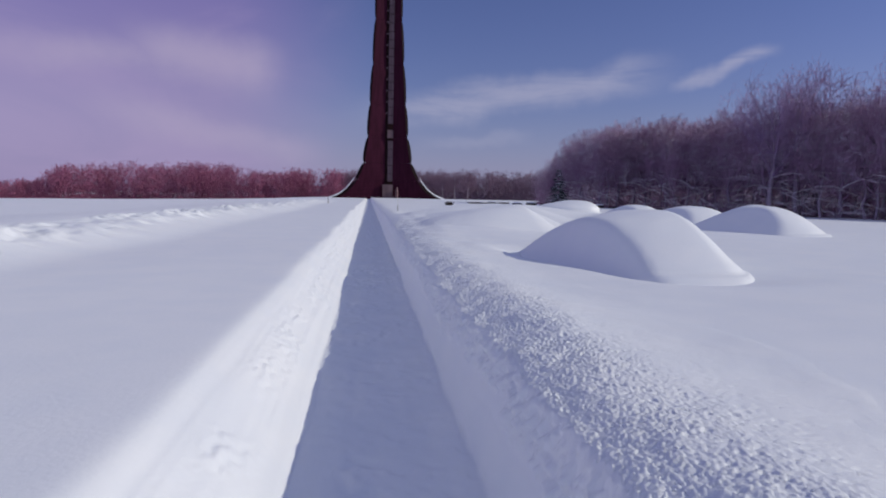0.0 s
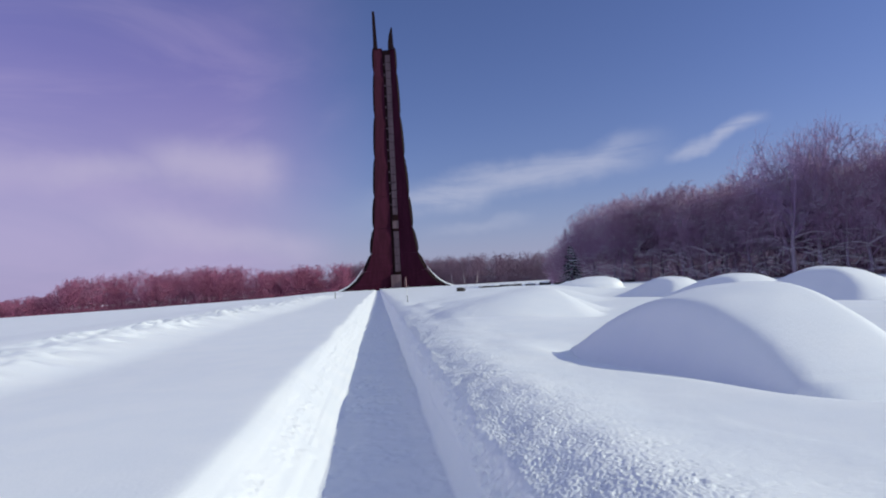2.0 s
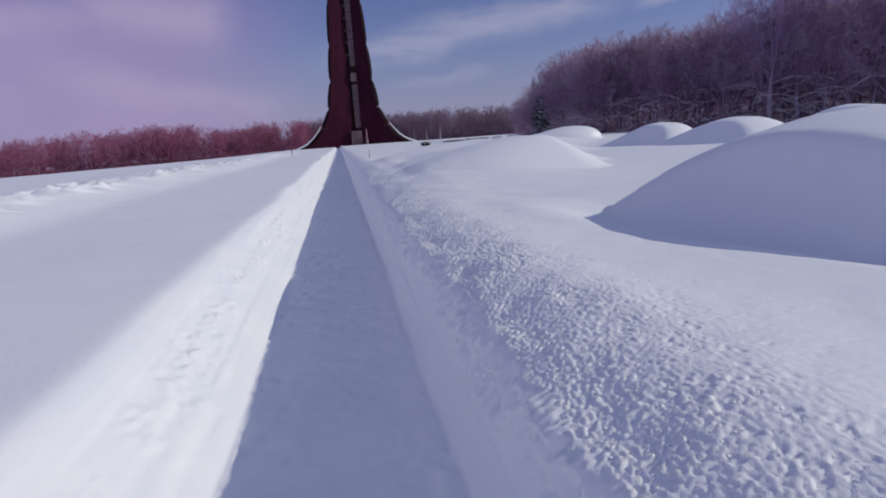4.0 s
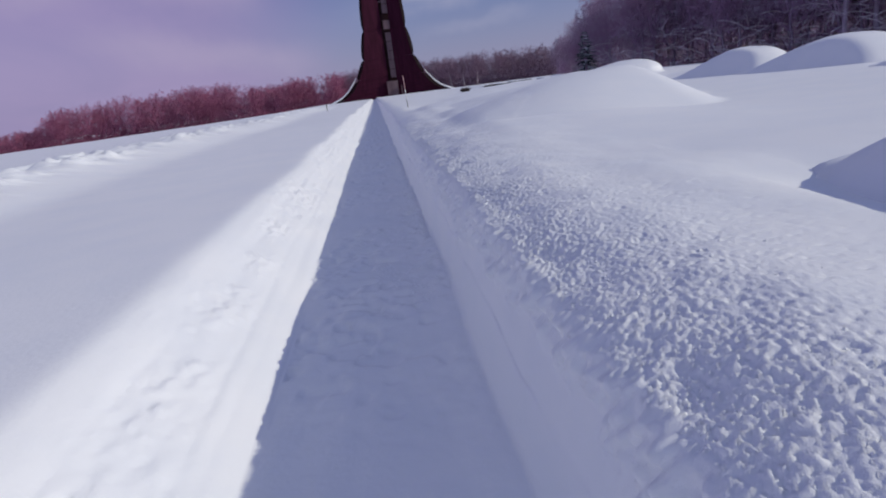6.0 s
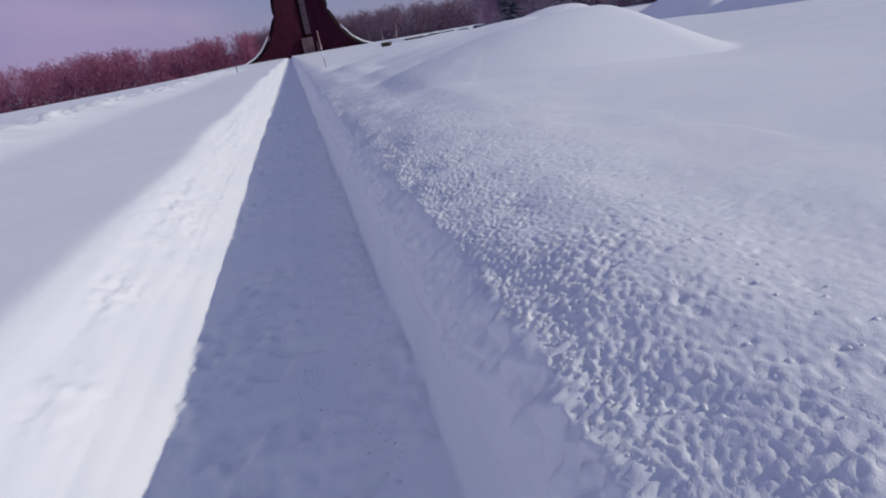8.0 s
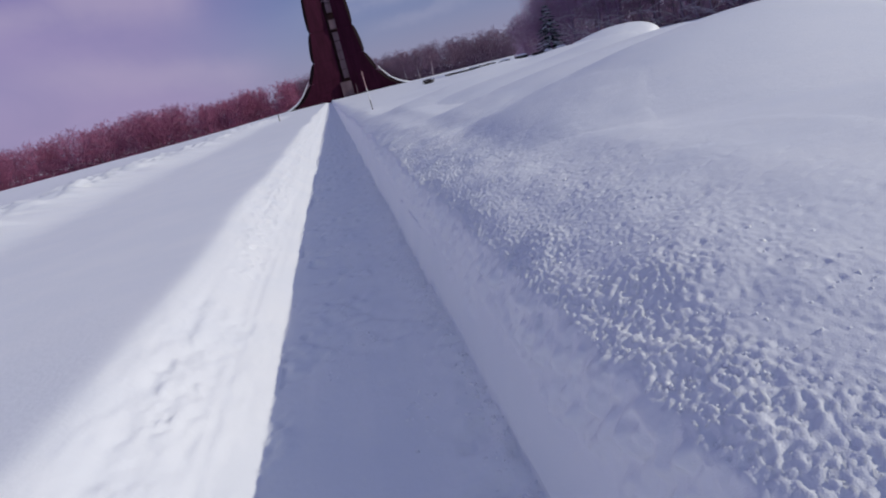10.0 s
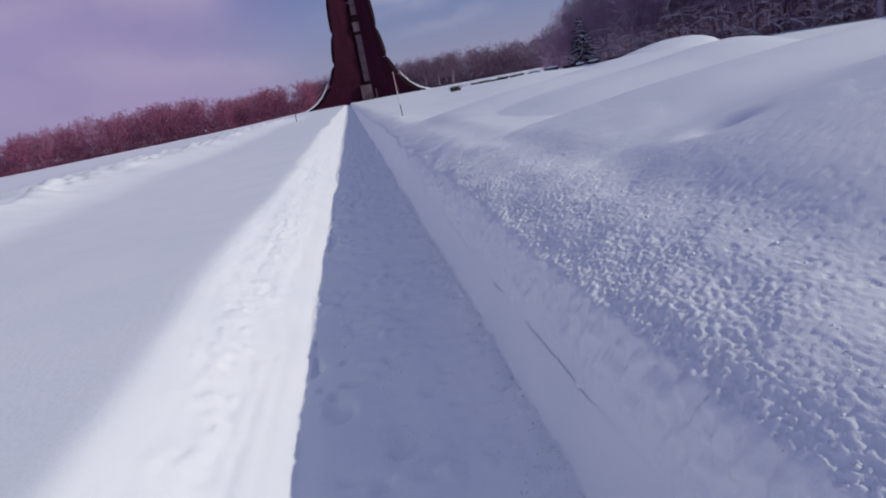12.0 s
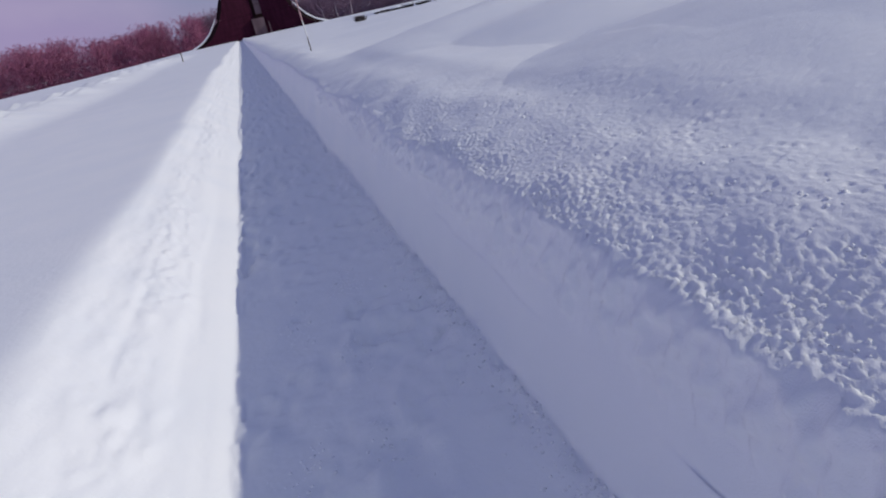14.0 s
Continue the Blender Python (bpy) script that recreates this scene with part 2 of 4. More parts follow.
def tubes(segments, sides=3):
    """Tapered prisms from rows of x0 y0 z0 r0 x1 y1 z1 r1: verts and quads."""
    s = np.asarray(segments, dtype=np.float64)
    a, ra, b, rb = s[:, 0:3], s[:, 3], s[:, 4:7], s[:, 7]
    d = b - a
    d /= np.maximum(np.linalg.norm(d, axis=1, keepdims=True), 1e-9)
    ref = np.where(np.abs(d[:, 2:3]) > 0.9, np.array([[1.0, 0, 0]]), np.array([[0, 0, 1.0]]))
    u = np.cross(d, ref)
    u /= np.linalg.norm(u, axis=1, keepdims=True)
    v = np.cross(u, d)
    ang = np.arange(sides) * 2 * np.pi / sides + np.pi / 2
    ring = np.cos(ang)[None, :, None] * u[:, None] + np.sin(ang)[None, :, None] * v[:, None]
    low, high = a[:, None] + ring * ra[:, None, None], b[:, None] + ring * rb[:, None, None]
    verts = np.concatenate([low, high], 1).reshape(-1, 3)
    base = (np.arange(len(s)) * 2 * sides)[:, None]
    quads = [base + np.array([[k, (k + 1) % sides, sides + (k + 1) % sides, sides + k]]) for k in range(sides)]
    return verts, np.concatenate(quads)


def smoothstep(a, b, x):
    t = np.clip((x - a) / (b - a), 0, 1)
    return t * t * (3 - 2 * t)


def value_noise(x, y, seed):
    xi, yi = np.floor(x).astype(np.int64), np.floor(y).astype(np.int64)
    fx, fy = x - xi, y - yi
    fx, fy = fx * fx * (3 - 2 * fx), fy * fy * (3 - 2 * fy)

    def corner(i, j):
        h = (i * 374761393 + j * 668265263 + seed * 974634777) & 0x7FFFFFFF
        h = ((h ^ (h >> 13)) * 1274126177) & 0x7FFFFFFF
        return ((h ^ (h >> 16)) & 0xFFFF) / 65535.0
    top = corner(xi, yi) * (1 - fx) + corner(xi + 1, yi) * fx
    low = corner(xi, yi + 1) * (1 - fx) + corner(xi + 1, yi + 1) * fx
    return (top * (1 - fy) + low * fy) * 2 - 1


def fbm(x, y, size, seed, octaves=3, gain=0.5):
    z, amp = 0.0, 1.0
    for k in range(octaves):
        z = z + amp * value_noise(x / size * 2 ** k + 17.3 * k, y / size * 2 ** k - 9.1 * k, seed + k)
        amp *= gain
    return z


def lumps(x, y, cell, seed):
    """Packed rounded lumps, as heights from 0 to about 1."""
    ci, cj = np.floor(x / cell).astype(np.int64), np.floor(y / cell).astype(np.int64)
    best = np.zeros(x.shape)

    def rand(i, j, k):
        h = (i * 73856093 ^ j * 19349663 ^ (seed + k) * 83492791) & 0x7FFFFFFF
        h = ((h ^ (h >> 12)) * 1103515245 + 12345) & 0x7FFFFFFF
        return ((h >> 7) & 0xFFFF) / 65535.0
    for di in (-1, 0, 1):
        for dj in (-1, 0, 1):
            i, j = ci + di, cj + dj
            px, py = (i + rand(i, j, 1)) * cell, (j + rand(i, j, 2)) * cell
            size = cell * (0.45 + 0.45 * rand(i, j, 3))
            turn = rand(i, j, 4) * np.pi
            dx, dy = x - px, y - py
            a, b = dx * np.cos(turn) + dy * np.sin(turn), dy * np.cos(turn) - dx * np.sin(turn)
            d = (a / size) ** 2 + (b / (size * 0.65)) ** 2
            best = np.maximum(best, np.sqrt(np.clip(1 - d, 0, 1)) * (0.35 + 0.65 * rand(i, j, 5)))
    return best


# ---- ground ----
SWELLS = (  # x, y, reach to the left, to the right, along y, height
    (4.45, 18.2, 3.2, 1.0, 2.2, 0.70), (5.0, 20.9, 3.5, 1.5, 2.8, 0.67), (1.95, 11.0, 0.8, 0.8, 1.3, 0.06), (5.9, 24.8, 3.4, 1.3, 3.2, 0.72), (7.0, 28.6, 5.2, 2.2, 4.0, 0.64), (4.2, 28.0, 3.0, 3.0, 3.0, 0.35),
    (8.0, 33.0, 4.0, 4.5, 3.5, 0.56), (6.5, 40.0, 3.5, 3.5, 4.0, 0.22), (10.5, 52.0, 5.0, 5.0, 5.0, 0.4),
    (14.0, 30.0, 4.0, 4.0, 3.0, 0.3))


def left_foot(y):
    return -0.49 + 0.006 * fbm(y, y * 0, 0.8, 3, 2) + 0.02 * fbm(y, y * 0, 3.0, 4, 2) + 0.06 * np.exp(-((y - 27.5) / 0.5) ** 2)


def bank_edge(y):
    return 0.783 - 0.008 * smoothstep(15, 9, y) - 0.018 * smoothstep(8.5, 6.0, y) + 0.012 * fbm(y, y * 0, 0.8, 7, 3) + 0.03 * fbm(y, y * 0, 5.0, 9, 2)


def bank_height(y):
    return np.interp(y, [0, 5.0, 6.5, 8.0, 9.5, 12.8, 17.8, 22.0, 60.0, 120.0], [0.672, 0.66, 0.625, 0.615, 0.638, 0.652, 0.625, 0.645, 0.56, 0.5]) + 0.015 * fbm(y, y * 0, 1.4, 12, 3)


def land(x, y):
    """The broad lie of the snow without the path."""
    z = np.full(x.shape, 0.5)
    z = z - 3.1 * smoothstep(8, 90, -x) * smoothstep(20, 260, y) - 0.2 * smoothstep(60, 220, y)
    z = z - 0.45 * smoothstep(18, 55, x) * smoothstep(0, 20, y)
    z = z + 0.20 * smoothstep(0.2, 1.9, x) * smoothstep(40, 10, x) + 0.05 * fbm(x, y, 7.0, 21, 2)
    rise = np.zeros(x.shape)
    for sx, sy, rl, rr, ry, h in SWELLS:
        d = np.sqrt(((x - sx) / np.where(x < sx, rl, rr)) ** 2 + ((y - sy) / ry) ** 2)
        rise = rise + (h * (0.15 * smoothstep(1.15, 0.05, d) + 0.85 * np.clip(1.1 - np.sqrt(d * d + 0.03), 0, 1))) ** 3
    z = z + np.cbrt(rise)
    z = z + 0.14 * smoothstep(12.5, 16, y) * smoothstep(32, 25, y) * smoothstep(0.9, 1.8, x) * smoothstep(5.0, 2.6, x)
    # wind scoop along the foot of the large mound
    foot = ((x - 2.6) * 0.958 + (y - 11.0) * 0.287)
    reach = smoothstep(6.3, 7.4, y) * smoothstep(11.8, 10.4, y)
    z = z - 0.15 * reach * np.where(foot < 0, np.exp(-(foot / 0.42) ** 2), np.exp(-(foot / 1.2) ** 2))
    # a dimple in the bank
    z = z - 0.06 * np.exp(-((x - 2.05) / 0.18) ** 2 - ((y - 19.0) / 0.22) ** 2)
    return z


def ground_height(x, y):
    z = land(x, y)
    # rough thrown snow beside the path
    rough = smoothstep(0.80, 0.90, x) * (0.25 + 0.75 * smoothstep(1.7, 1.0, x)) * smoothstep(3.4, 2.0, x) * smoothstep(60, 15, y)
    rubble = rough * (0.012 * fbm(x, y, 0.28, 33, 2))
    z = z + 0.004 * smoothstep(0.9, 1.5, x) * smoothstep(6.0, 1.8, x) * smoothstep(50, 12, y) * fbm(x, y, 0.5, 39, 2)
    # trodden track across the field
    mid = -6.4 + 0.25 * fbm(y, y * 0, 9.0, 41, 2)
    near = smoothstep(120, 75, y) * smoothstep(-30, 0, y + 20)
    z = z + near * 0.36 * (smoothstep(1.7, -0.3, x - mid) - smoothstep(-1.6, -9.0, x - mid))
    tread = smoothstep(1.3, 0.4, np.abs(x - mid + 0.4)) * near
    z = z + tread * (0.17 * lumps(x, y, 0.42, 44) * smoothstep(-0.5, 0.3, fbm(x, y, 1.6, 45, 2)) + 0.05 * fbm(x, y, 0.3, 43, 2) - 0.04)
    # the cleared path
    lf, be, bh = left_foot(y), bank_edge(y), bank_height(y)
    u = lf - x
    rise = 0.76 * np.maximum(u, 0)
    wall = -0.03 * np.log(np.exp(-rise / 0.03) + np.exp(-z / 0.03))
    streaks = 0.011 * fbm(u * 7, y * 0.22, 1.0, 51, 3) + 0.009 * fbm(x * 2.2, y * 0.7, 0.16, 53, 3) * smoothstep(-0.3, 0.5, fbm(x, y, 1.5, 55, 2))
    band = np.exp(-((u - 0.34 - 0.06 * fbm(y, y * 0, 2.0, 57, 2)) / 0.12) ** 2)
    clods = lumps(x * 1.3, y * 0.6, 0.075, 8) * smoothstep(-0.35, 0.35, fbm(x, y, 0.55, 58, 2)) + 0.6 * lumps(x * 1.2, y * 0.7, 0.04, 9) * smoothstep(-0.1, 0.5, fbm(x, y, 0.4, 59, 2))
    streaks = streaks + 0.022 * band * clods
    for at, deep, seed in ((0.20, 0.006, 60), (0.43, 0.005, 64)):
        groove = np.exp(-((u - at - 0.05 * fbm(y, y * 0, 3.5, seed, 3)) / 0.018) ** 2)
        streaks = streaks - deep * groove * smoothstep(-0.4, 0.2, fbm(y, y * 0, 1.7, seed + 5, 2))
    wall = wall + streaks * smoothstep(0.02, 0.15, u) * smoothstep(0.75, 0.45, u)
    s = x - 0.60 - 0.02 * fbm(y, y * 0, 1.6, 61, 3)
    span = np.maximum(be - 0.60, 0.1)
    # a steep cut face below, a looser slope above the kink
    q = s / span
    kink = 0.46 + 0.28 * smoothstep(12.5, 15.5, y) + 0.05 * fbm(y, y * 0, 0.9, 62, 3)
    share = 0.48 + 0.28 * smoothstep(12.5, 15.5, y)
    slope = bh * (share * np.clip(q / kink, 0, 1) + (1 - share) * np.clip((q - kink) / (1 - kink), 0, 6))
    slope = slope + 0.012 * fbm(s * 9, y * 0.5, 1.0, 63, 3) * smoothstep(0, 0.1, s)
    line = q - 0.47 - 0.10 * smoothstep(12.0, 14.5, y) - 0.04 * fbm(y, y * 0, 2.5, 66, 2) - 0.015 * fbm(y, y * 0, 0.3, 68, 2)
    groove = np.exp(-(line / 0.032) ** 2) * np.maximum(0.5 * smoothstep(-0.2, 0.2, fbm(y, y * 0, 1.3, 65, 2)), (smoothstep(16.5, 17.2, y) * smoothstep(20.8, 19.6, y) + smoothstep(8.2, 8.9, y) * smoothstep(12.2, 11.4, y)) * smoothstep(-0.5, 0.5, fbm(y, y * 0, 0.45, 64, 2))) * (0.4 + 0.6 * smoothstep(5, 14, y))
    slope = slope - 0.032 * groove + 0.012 * smoothstep(0.02, 0.12, line) * smoothstep(0.4, 0.25, line)
    ramp_z = bh + 0.36 * np.maximum(x - be, 0)
    # the bank's top runs out into the lie of the field
    fall = smoothstep(1.2, 3.0, x)
    top = (bh + 0.125 + 0.045 * smoothstep(12.5, 16, y) * smoothstep(32, 25, y) + 0.03 * fbm(x, y, 1.2, 67, 2)) * (1 - fall) + (z - 0.25) * fall
    crest = np.maximum(top, z) + 0.05 * np.log1p(np.exp(-np.abs(top - z) / 0.05))
    bank = np.where(x > 4, z, -0.04 * np.log(np.exp(-ramp_z / 0.04) + np.exp(-crest / 0.04)) + rubble)
    right = np.where(s > 3 * span, bank, -0.02 * np.log(np.exp(-slope / 0.02) + np.exp(-bank / 0.02)))
    tread = np.maximum(smoothstep(0.0, 0.5, fbm(x, y, 0.55, 77, 2)), 0.9 * smoothstep(0.34, 0.5, x) * smoothstep(11, 14, y))
    worn = 0.35 + 0.65 * smoothstep(9.5, 12.5, y)
    floor = 0.018 * worn * tread * fbm(x, y, 0.075, 75, 2) - 0.034 * worn * smoothstep(0.3, 0.7, fbm(x, y, 0.15, 76, 2)) * smoothstep(0.05, 0.4, fbm(x, y, 0.7, 78, 2)) + 0.008 * fbm(x, y, 0.35, 71, 3) + 0.004 * fbm(x * 3, y * 0.3, 0.4, 73, 2) + 0.02 * smoothstep(0.35, 0.62, x)
    out_z = np.where(u > 1.5, z, wall)
    out_z = np.where(u > -0.03, np.where(u > 0.3, out_z, np.maximum(wall, floor)), np.where(s > 0, np.maximum(right, floor), floor))
    return out_z


def grown(start, step, far, ratio):
    v, d, vals = start, step, []
    while v < far:
        d *= ratio
        v += d
        vals.append(v)
    return np.array(vals)


def ground_axes():
    left = -grown(1.5, 0.03, 5.6, 1.10)
    band = np.arange(-10.2, left.min() - 0.05, 0.11)
    far_left = -grown(-band.min(), 0.14, 900, 1.13)
    right = np.concatenate([np.arange(2.25, 4.3, 0.05), grown(4.25, 0.06, 900, 1.07)])
    xs = np.unique(np.round(np.concatenate([far_left, band, left, np.arange(-1.5, -1.15, 0.03), np.arange(-1.15, -0.57, 0.014), np.arange(-0.57, -0.44, 0.012), np.arange(-0.44, 0.54, 0.022), np.arange(0.54, 0.64, 0.016), np.arange(0.64, 0.80, 0.009), np.arange(0.8, 1.0, 0.0125), np.arange(1.0, 2.22, 0.045), right]), 4))
    ys = np.unique(np.round(np.concatenate([-grown(0.4, 0.06, 60, 1.2), np.arange(-0.4, 22, 0.028), grown(22, 0.028, 1500, 1.022)]), 4))
    return xs, ys


def build_ground():
    xs, ys = ground_axes()
    gx, gy = np.meshgrid(xs, ys)
    verts = np.stack([gx, gy, ground_height(gx, gy)], -1).reshape(-1, 3)
    n, m = len(xs), len(ys)
    i = (np.arange(m - 1)[:, None] * n + np.arange(n - 1)[None]).ravel()
    faces = np.stack([i, i + 1, i + n + 1, i + n], 1)
    ob = new("ground", mesh_data("ground", verts, faces, SNOW))
    return tagged(ob, "deep white snow field with a cleared path", "snow field", kind="structure")


build_ground()


def ground_at(x, y):
    return float(ground_height(np.array([float(x)]), np.array([float(y)]))[0])


def build_crumbs(count):
    """Loose snow crumbs thrown along the bank."""
    rng = np.random.default_rng(5)
    bv = np.array([(1, 0, 0), (0, 1, 0), (-1, 0, 0), (0, -1, 0), (0, 0, 1), (0, 0, -1)], dtype=float)
    bf = np.array([(0, 1, 4), (1, 2, 4), (2, 3, 4), (3, 0, 4), (1, 0, 5), (2, 1, 5), (3, 2, 5), (0, 3, 5)])
    y = 0.6 + rng.random(count) ** 1.15 * 21
    x = bank_edge(y) + 0.01 + rng.gamma(1.1, 0.20, count)
    keep = x < 1.8
    foot = 13.5 + 9.0 * rng.random(2600)
    spots = 12.0 + 10.0 * rng.random(26)
    pick = rng.integers(26, size=1500)
    x = np.concatenate([x[keep], 0.60 - rng.gamma(1.2, 0.045, 2600), (0.8 * rng.random(26) - 0.26)[pick] + rng.normal(0, 0.05, 1500)])
    y = np.concatenate([y[keep], foot, spots[pick] + rng.normal(0, 0.14, 1500)])
    n = len(x)
    z = ground_height(x, y)
    size = 0.0035 + 0.007 * rng.random(n) ** 2.6
    size *= 1.15 - 0.6 * smoothstep(1.2, 2.4, x) - 0.15 * smoothstep(0.7, 0.6, x)
    stretch = 0.7 + 0.7 * rng.random((n, 1, 3))
    stretch[:, :, 2] *= 0.75
    jitter = 1 + 0.2 * rng.standard_normal((n, len(bv), 1)).clip(-1.5, 1.5)
    turn = rng.random(n) * 2 * np.pi
    v = bv[None] * jitter * stretch * size[:, None, None]
    c, s = np.cos(turn)[:, None], np.sin(turn)[:, None]
    vx, vy = v[:, :, 0] * c - v[:, :, 1] * s, v[:, :, 0] * s + v[:, :, 1] * c
    verts = np.stack([vx + x[:, None], vy + y[:, None], v[:, :, 2] + (z + size * 0.1)[:, None]], -1).reshape(-1, 3)
    faces = (np.arange(n)[:, None, None] * len(bv) + bf[None]).reshape(-1, 3)
    ob = new("snow_crumbs", mesh_data("snow_crumbs", verts, faces, SNOW_CRUMB))
    return tagged(ob, "loose white snow crumbs thrown beside the path", "snow crumbs", kind="stuff")


def build_bank_crust():
    """The rough crust of thrown snow along the bank, as one fine sheet."""
    u = np.concatenate([np.arange(0, 0.155, 0.0038), np.arange(0.155, 0.72, 0.0062), grown(0.7162, 0.0062, 2.3, 1.022)])
    v = np.concatenate([np.arange(1.2, 22, 0.0095), grown(22, 0.0095, 27, 1.014)])
    uu, y = np.meshgrid(u, v)
    x = bank_edge(y) - 0.15 + uu
    z = ground_height(x, y)
    ragged = uu - 0.094 - 0.035 * fbm(x, y, 0.10, 99, 3) - 0.03 * fbm(x, y, 0.6, 98, 2)
    start = smoothstep(0.0, 0.05, ragged)
    patchy = 0.16 * fbm(x, y, 0.4, 91, 3)
    fade = start * (0.14 + 0.16 * smoothstep(1.3, 0.5, uu + patchy) + 0.7 * smoothstep(0.62 + 0.45 * smoothstep(9.5, 6.5, y) - 0.12 * smoothstep(10, 14, y), 0.18, uu + patchy)) * smoothstep(2.3, 1.5, uu) * smoothstep(27, 19, y)
    rise = 0.011 * lumps(x, y, 0.0165, 5) + 0.006 * lumps(x, y, 0.026, 6) * (0.6 + 0.4 * fbm(x, y, 0.3, 93, 2)) + 0.006 * fbm(x, y, 0.11, 95, 2)
    flecks = smoothstep(0.62, 0.9, lumps(x, y * 1.4, 0.055, 86)) * smoothstep(0.3, 0.6, uu)
    rise = rise - 0.016 * flecks * smoothstep(2.0, 1.2, uu)
    # soft pits in the loose slope under the crust
    downy = smoothstep(0.065, 0.10, uu + 0.02 * fbm(y, z, 0.25, 88, 2)) * smoothstep(0.185, 0.13, uu) * (1 - 0.3 * smoothstep(13, 16, y))
    pits = 0.014 + 0.034 * fbm(y, z, 0.055, 94, 3) + 0.012 * lumps(y, z, 0.04, 87)
    x = x - 0.005 * smoothstep(0.16, 0.12, uu) - downy * np.clip(pits, 0, 0.06)
    z = z + 0.004 + fade * rise - 0.020 * smoothstep(0.05, 0.0, uu) - 0.03 * smoothstep(1.6, 2.3, uu + 0.3 * fbm(x, y, 0.7, 97, 2))
    n, m = len(u), len(v)
    i = (np.arange(m - 1)[:, None] * n + np.arange(n - 1)[None]).ravel()
    faces = np.stack([i, i + 1, i + n + 1, i + n], 1)
    ob = new("snow_crust", mesh_data("snow_crust", np.stack([x, y, z], -1).reshape(-1, 3), faces, SNOW_CRUMB))
    return tagged(ob, "rough crust of thrown white snow along the bank", "snow crust", kind="stuff")


build_bank_crust()
build_crumbs(22000)


def snow_mound(x, y, left, right, near, far, height, seed, label, power=0.8, flank=None, full=0.0):
    """A dome of snow over a buried shrub, sunk into the field; flank: offset, steepness and bearing of its straight lee side; full: how flat its cap is."""
    n, m = 96, 40
    ang = np.linspace(0, 2 * np.pi, n, endpoint=False)
    rad = np.linspace(0.0, 1.25, m)[1:] ** 0.85 * 1.25 ** 0.15
    a, r = np.meshgrid(ang, rad)
    rx = np.where(np.cos(a) < 0, left, right)
    ry = np.where(np.sin(a) < 0, near, far)
    px, py = np.cos(a) * r * rx, np.sin(a) * r * ry

    def top(px, py, r):
        lump = 1 + 0.04 * fbm(px + x, py + y, 1.5, seed, 3)
        # pointed towards the lee, full towards the sun
        shape = 1.3 + 0.9 * smoothstep(-0.7 * left, 0.8 * right, px) + 0.8 * smoothstep(0.1 * near, -0.5 * near, py)
        shape = np.where(full > 0, full - 0.55 * smoothstep(0, 0.8 * right, px), np.minimum(shape, 2.4))
        pz = height * lump * np.clip(1 - r ** shape, 0, 1) ** power
        if flank:
            offset, steep, bearing = flank
            wx, wy = math.sin(radians(bearing)), math.cos(radians(bearing))
            reach = offset - px * wx - py * wy + 0.05 * fbm(px + x, py + y, 1.1, seed + 3, 2)
            pz = -0.05 * np.log(np.exp(-pz / 0.05) + np.exp(-np.clip(steep * reach, -0.6, 3) / 0.05))
        # a soft foot that runs out into the field
        return pz + 0.055 * np.exp(-((r - 1.0) / 0.11) ** 2) - np.clip(r - 1.06, 0, 1) * 1.2
    apex = float(top(np.zeros(1), np.zeros(1), np.zeros(1))[0])
    verts = np.concatenate([np.stack([px, py, top(px, py, r)], -1).reshape(-1, 3), [[0, 0, apex]]])
    i, j = np.meshgrid(np.arange(len(rad) - 1), np.arange(n), indexing="ij")
    k = (j + 1) % n
    quads = np.stack([i * n + j, (i + 1) * n + j, (i + 1) * n + k, i * n + k], -1).reshape(-1, 4).tolist()
    caps = [(len(verts) - 1, c, (c + 1) % n) for c in range(n)]
    me = bpy.data.meshes.new("snow_mound")
    me.from_pydata(verts.tolist(), [], quads + caps)
    me.polygons.foreach_set("use_smooth", np.ones(len(me.polygons), dtype=bool))
    me.materials.append(SNOW)
    me.update()
    ob = new("snow_mound", me)
    base = float(land(np.array([float(x)]), np.array([float(y)]))[0])
    ob.location = (x, y, base - 0.02)
    return tagged(ob, label, "snow mound", "snow mounds over shrubs")


snow_mound(4.45, 9.5, 2.6, 0.81, 2.2, 1.95, 0.83, 81, "large rounded snow mound over a buried shrub beside the path", 1.0, (1.46, 2.0, 259), 2.2)
snow_mound(12.4, 18.8, 2.4, 1.7, 2.3, 2.0, 0.86, 82, "smooth wide snow mound over a buried shrub", 1.0, (1.45, 0.95, 250))
snow_mound(12.9, 24.0, 2.8, 1.9, 2.2, 2.2, 0.82, 83, "smooth snow mound over a buried shrub", 1.0, (1.7, 0.9, 250))
snow_mound(11.9, 27.0, 2.3, 1.45, 1.9, 1.9, 0.78, 84, "smooth snow mound over a buried shrub", 1.0, (1.4, 0.9, 250))
snow_mound(14.2, 41.6, 3.2, 1.4, 2.4, 2.0, 0.80, 85, "flat topped snow mound with a steep side", 0.5)

# ---- tower ----
TOWER = Vector((6.5, 224.0, 0.0))
WIDTHS = ((-1, 22.0), (0, 20.5), (0.8, 18.4), (1.7, 16.4), (3.6, 14.0), (6.6, 11.6), (9.5, 10.0), (12.7, 8.8), (21.7, 7.3), (33, 6.5),
          (47, 5.6), (62, 4.85), (78, 4.35), (86.8, 4.2))
JOINTS = (-1.0, 6.6, 12.7, 21.7, 33.0, 47.0, 62.0, 78.0, 86.8)


def tower_width(z):
    return float(np.interp(z, [a for a, _ in WIDTHS], [b for _, b in WIDTHS]))


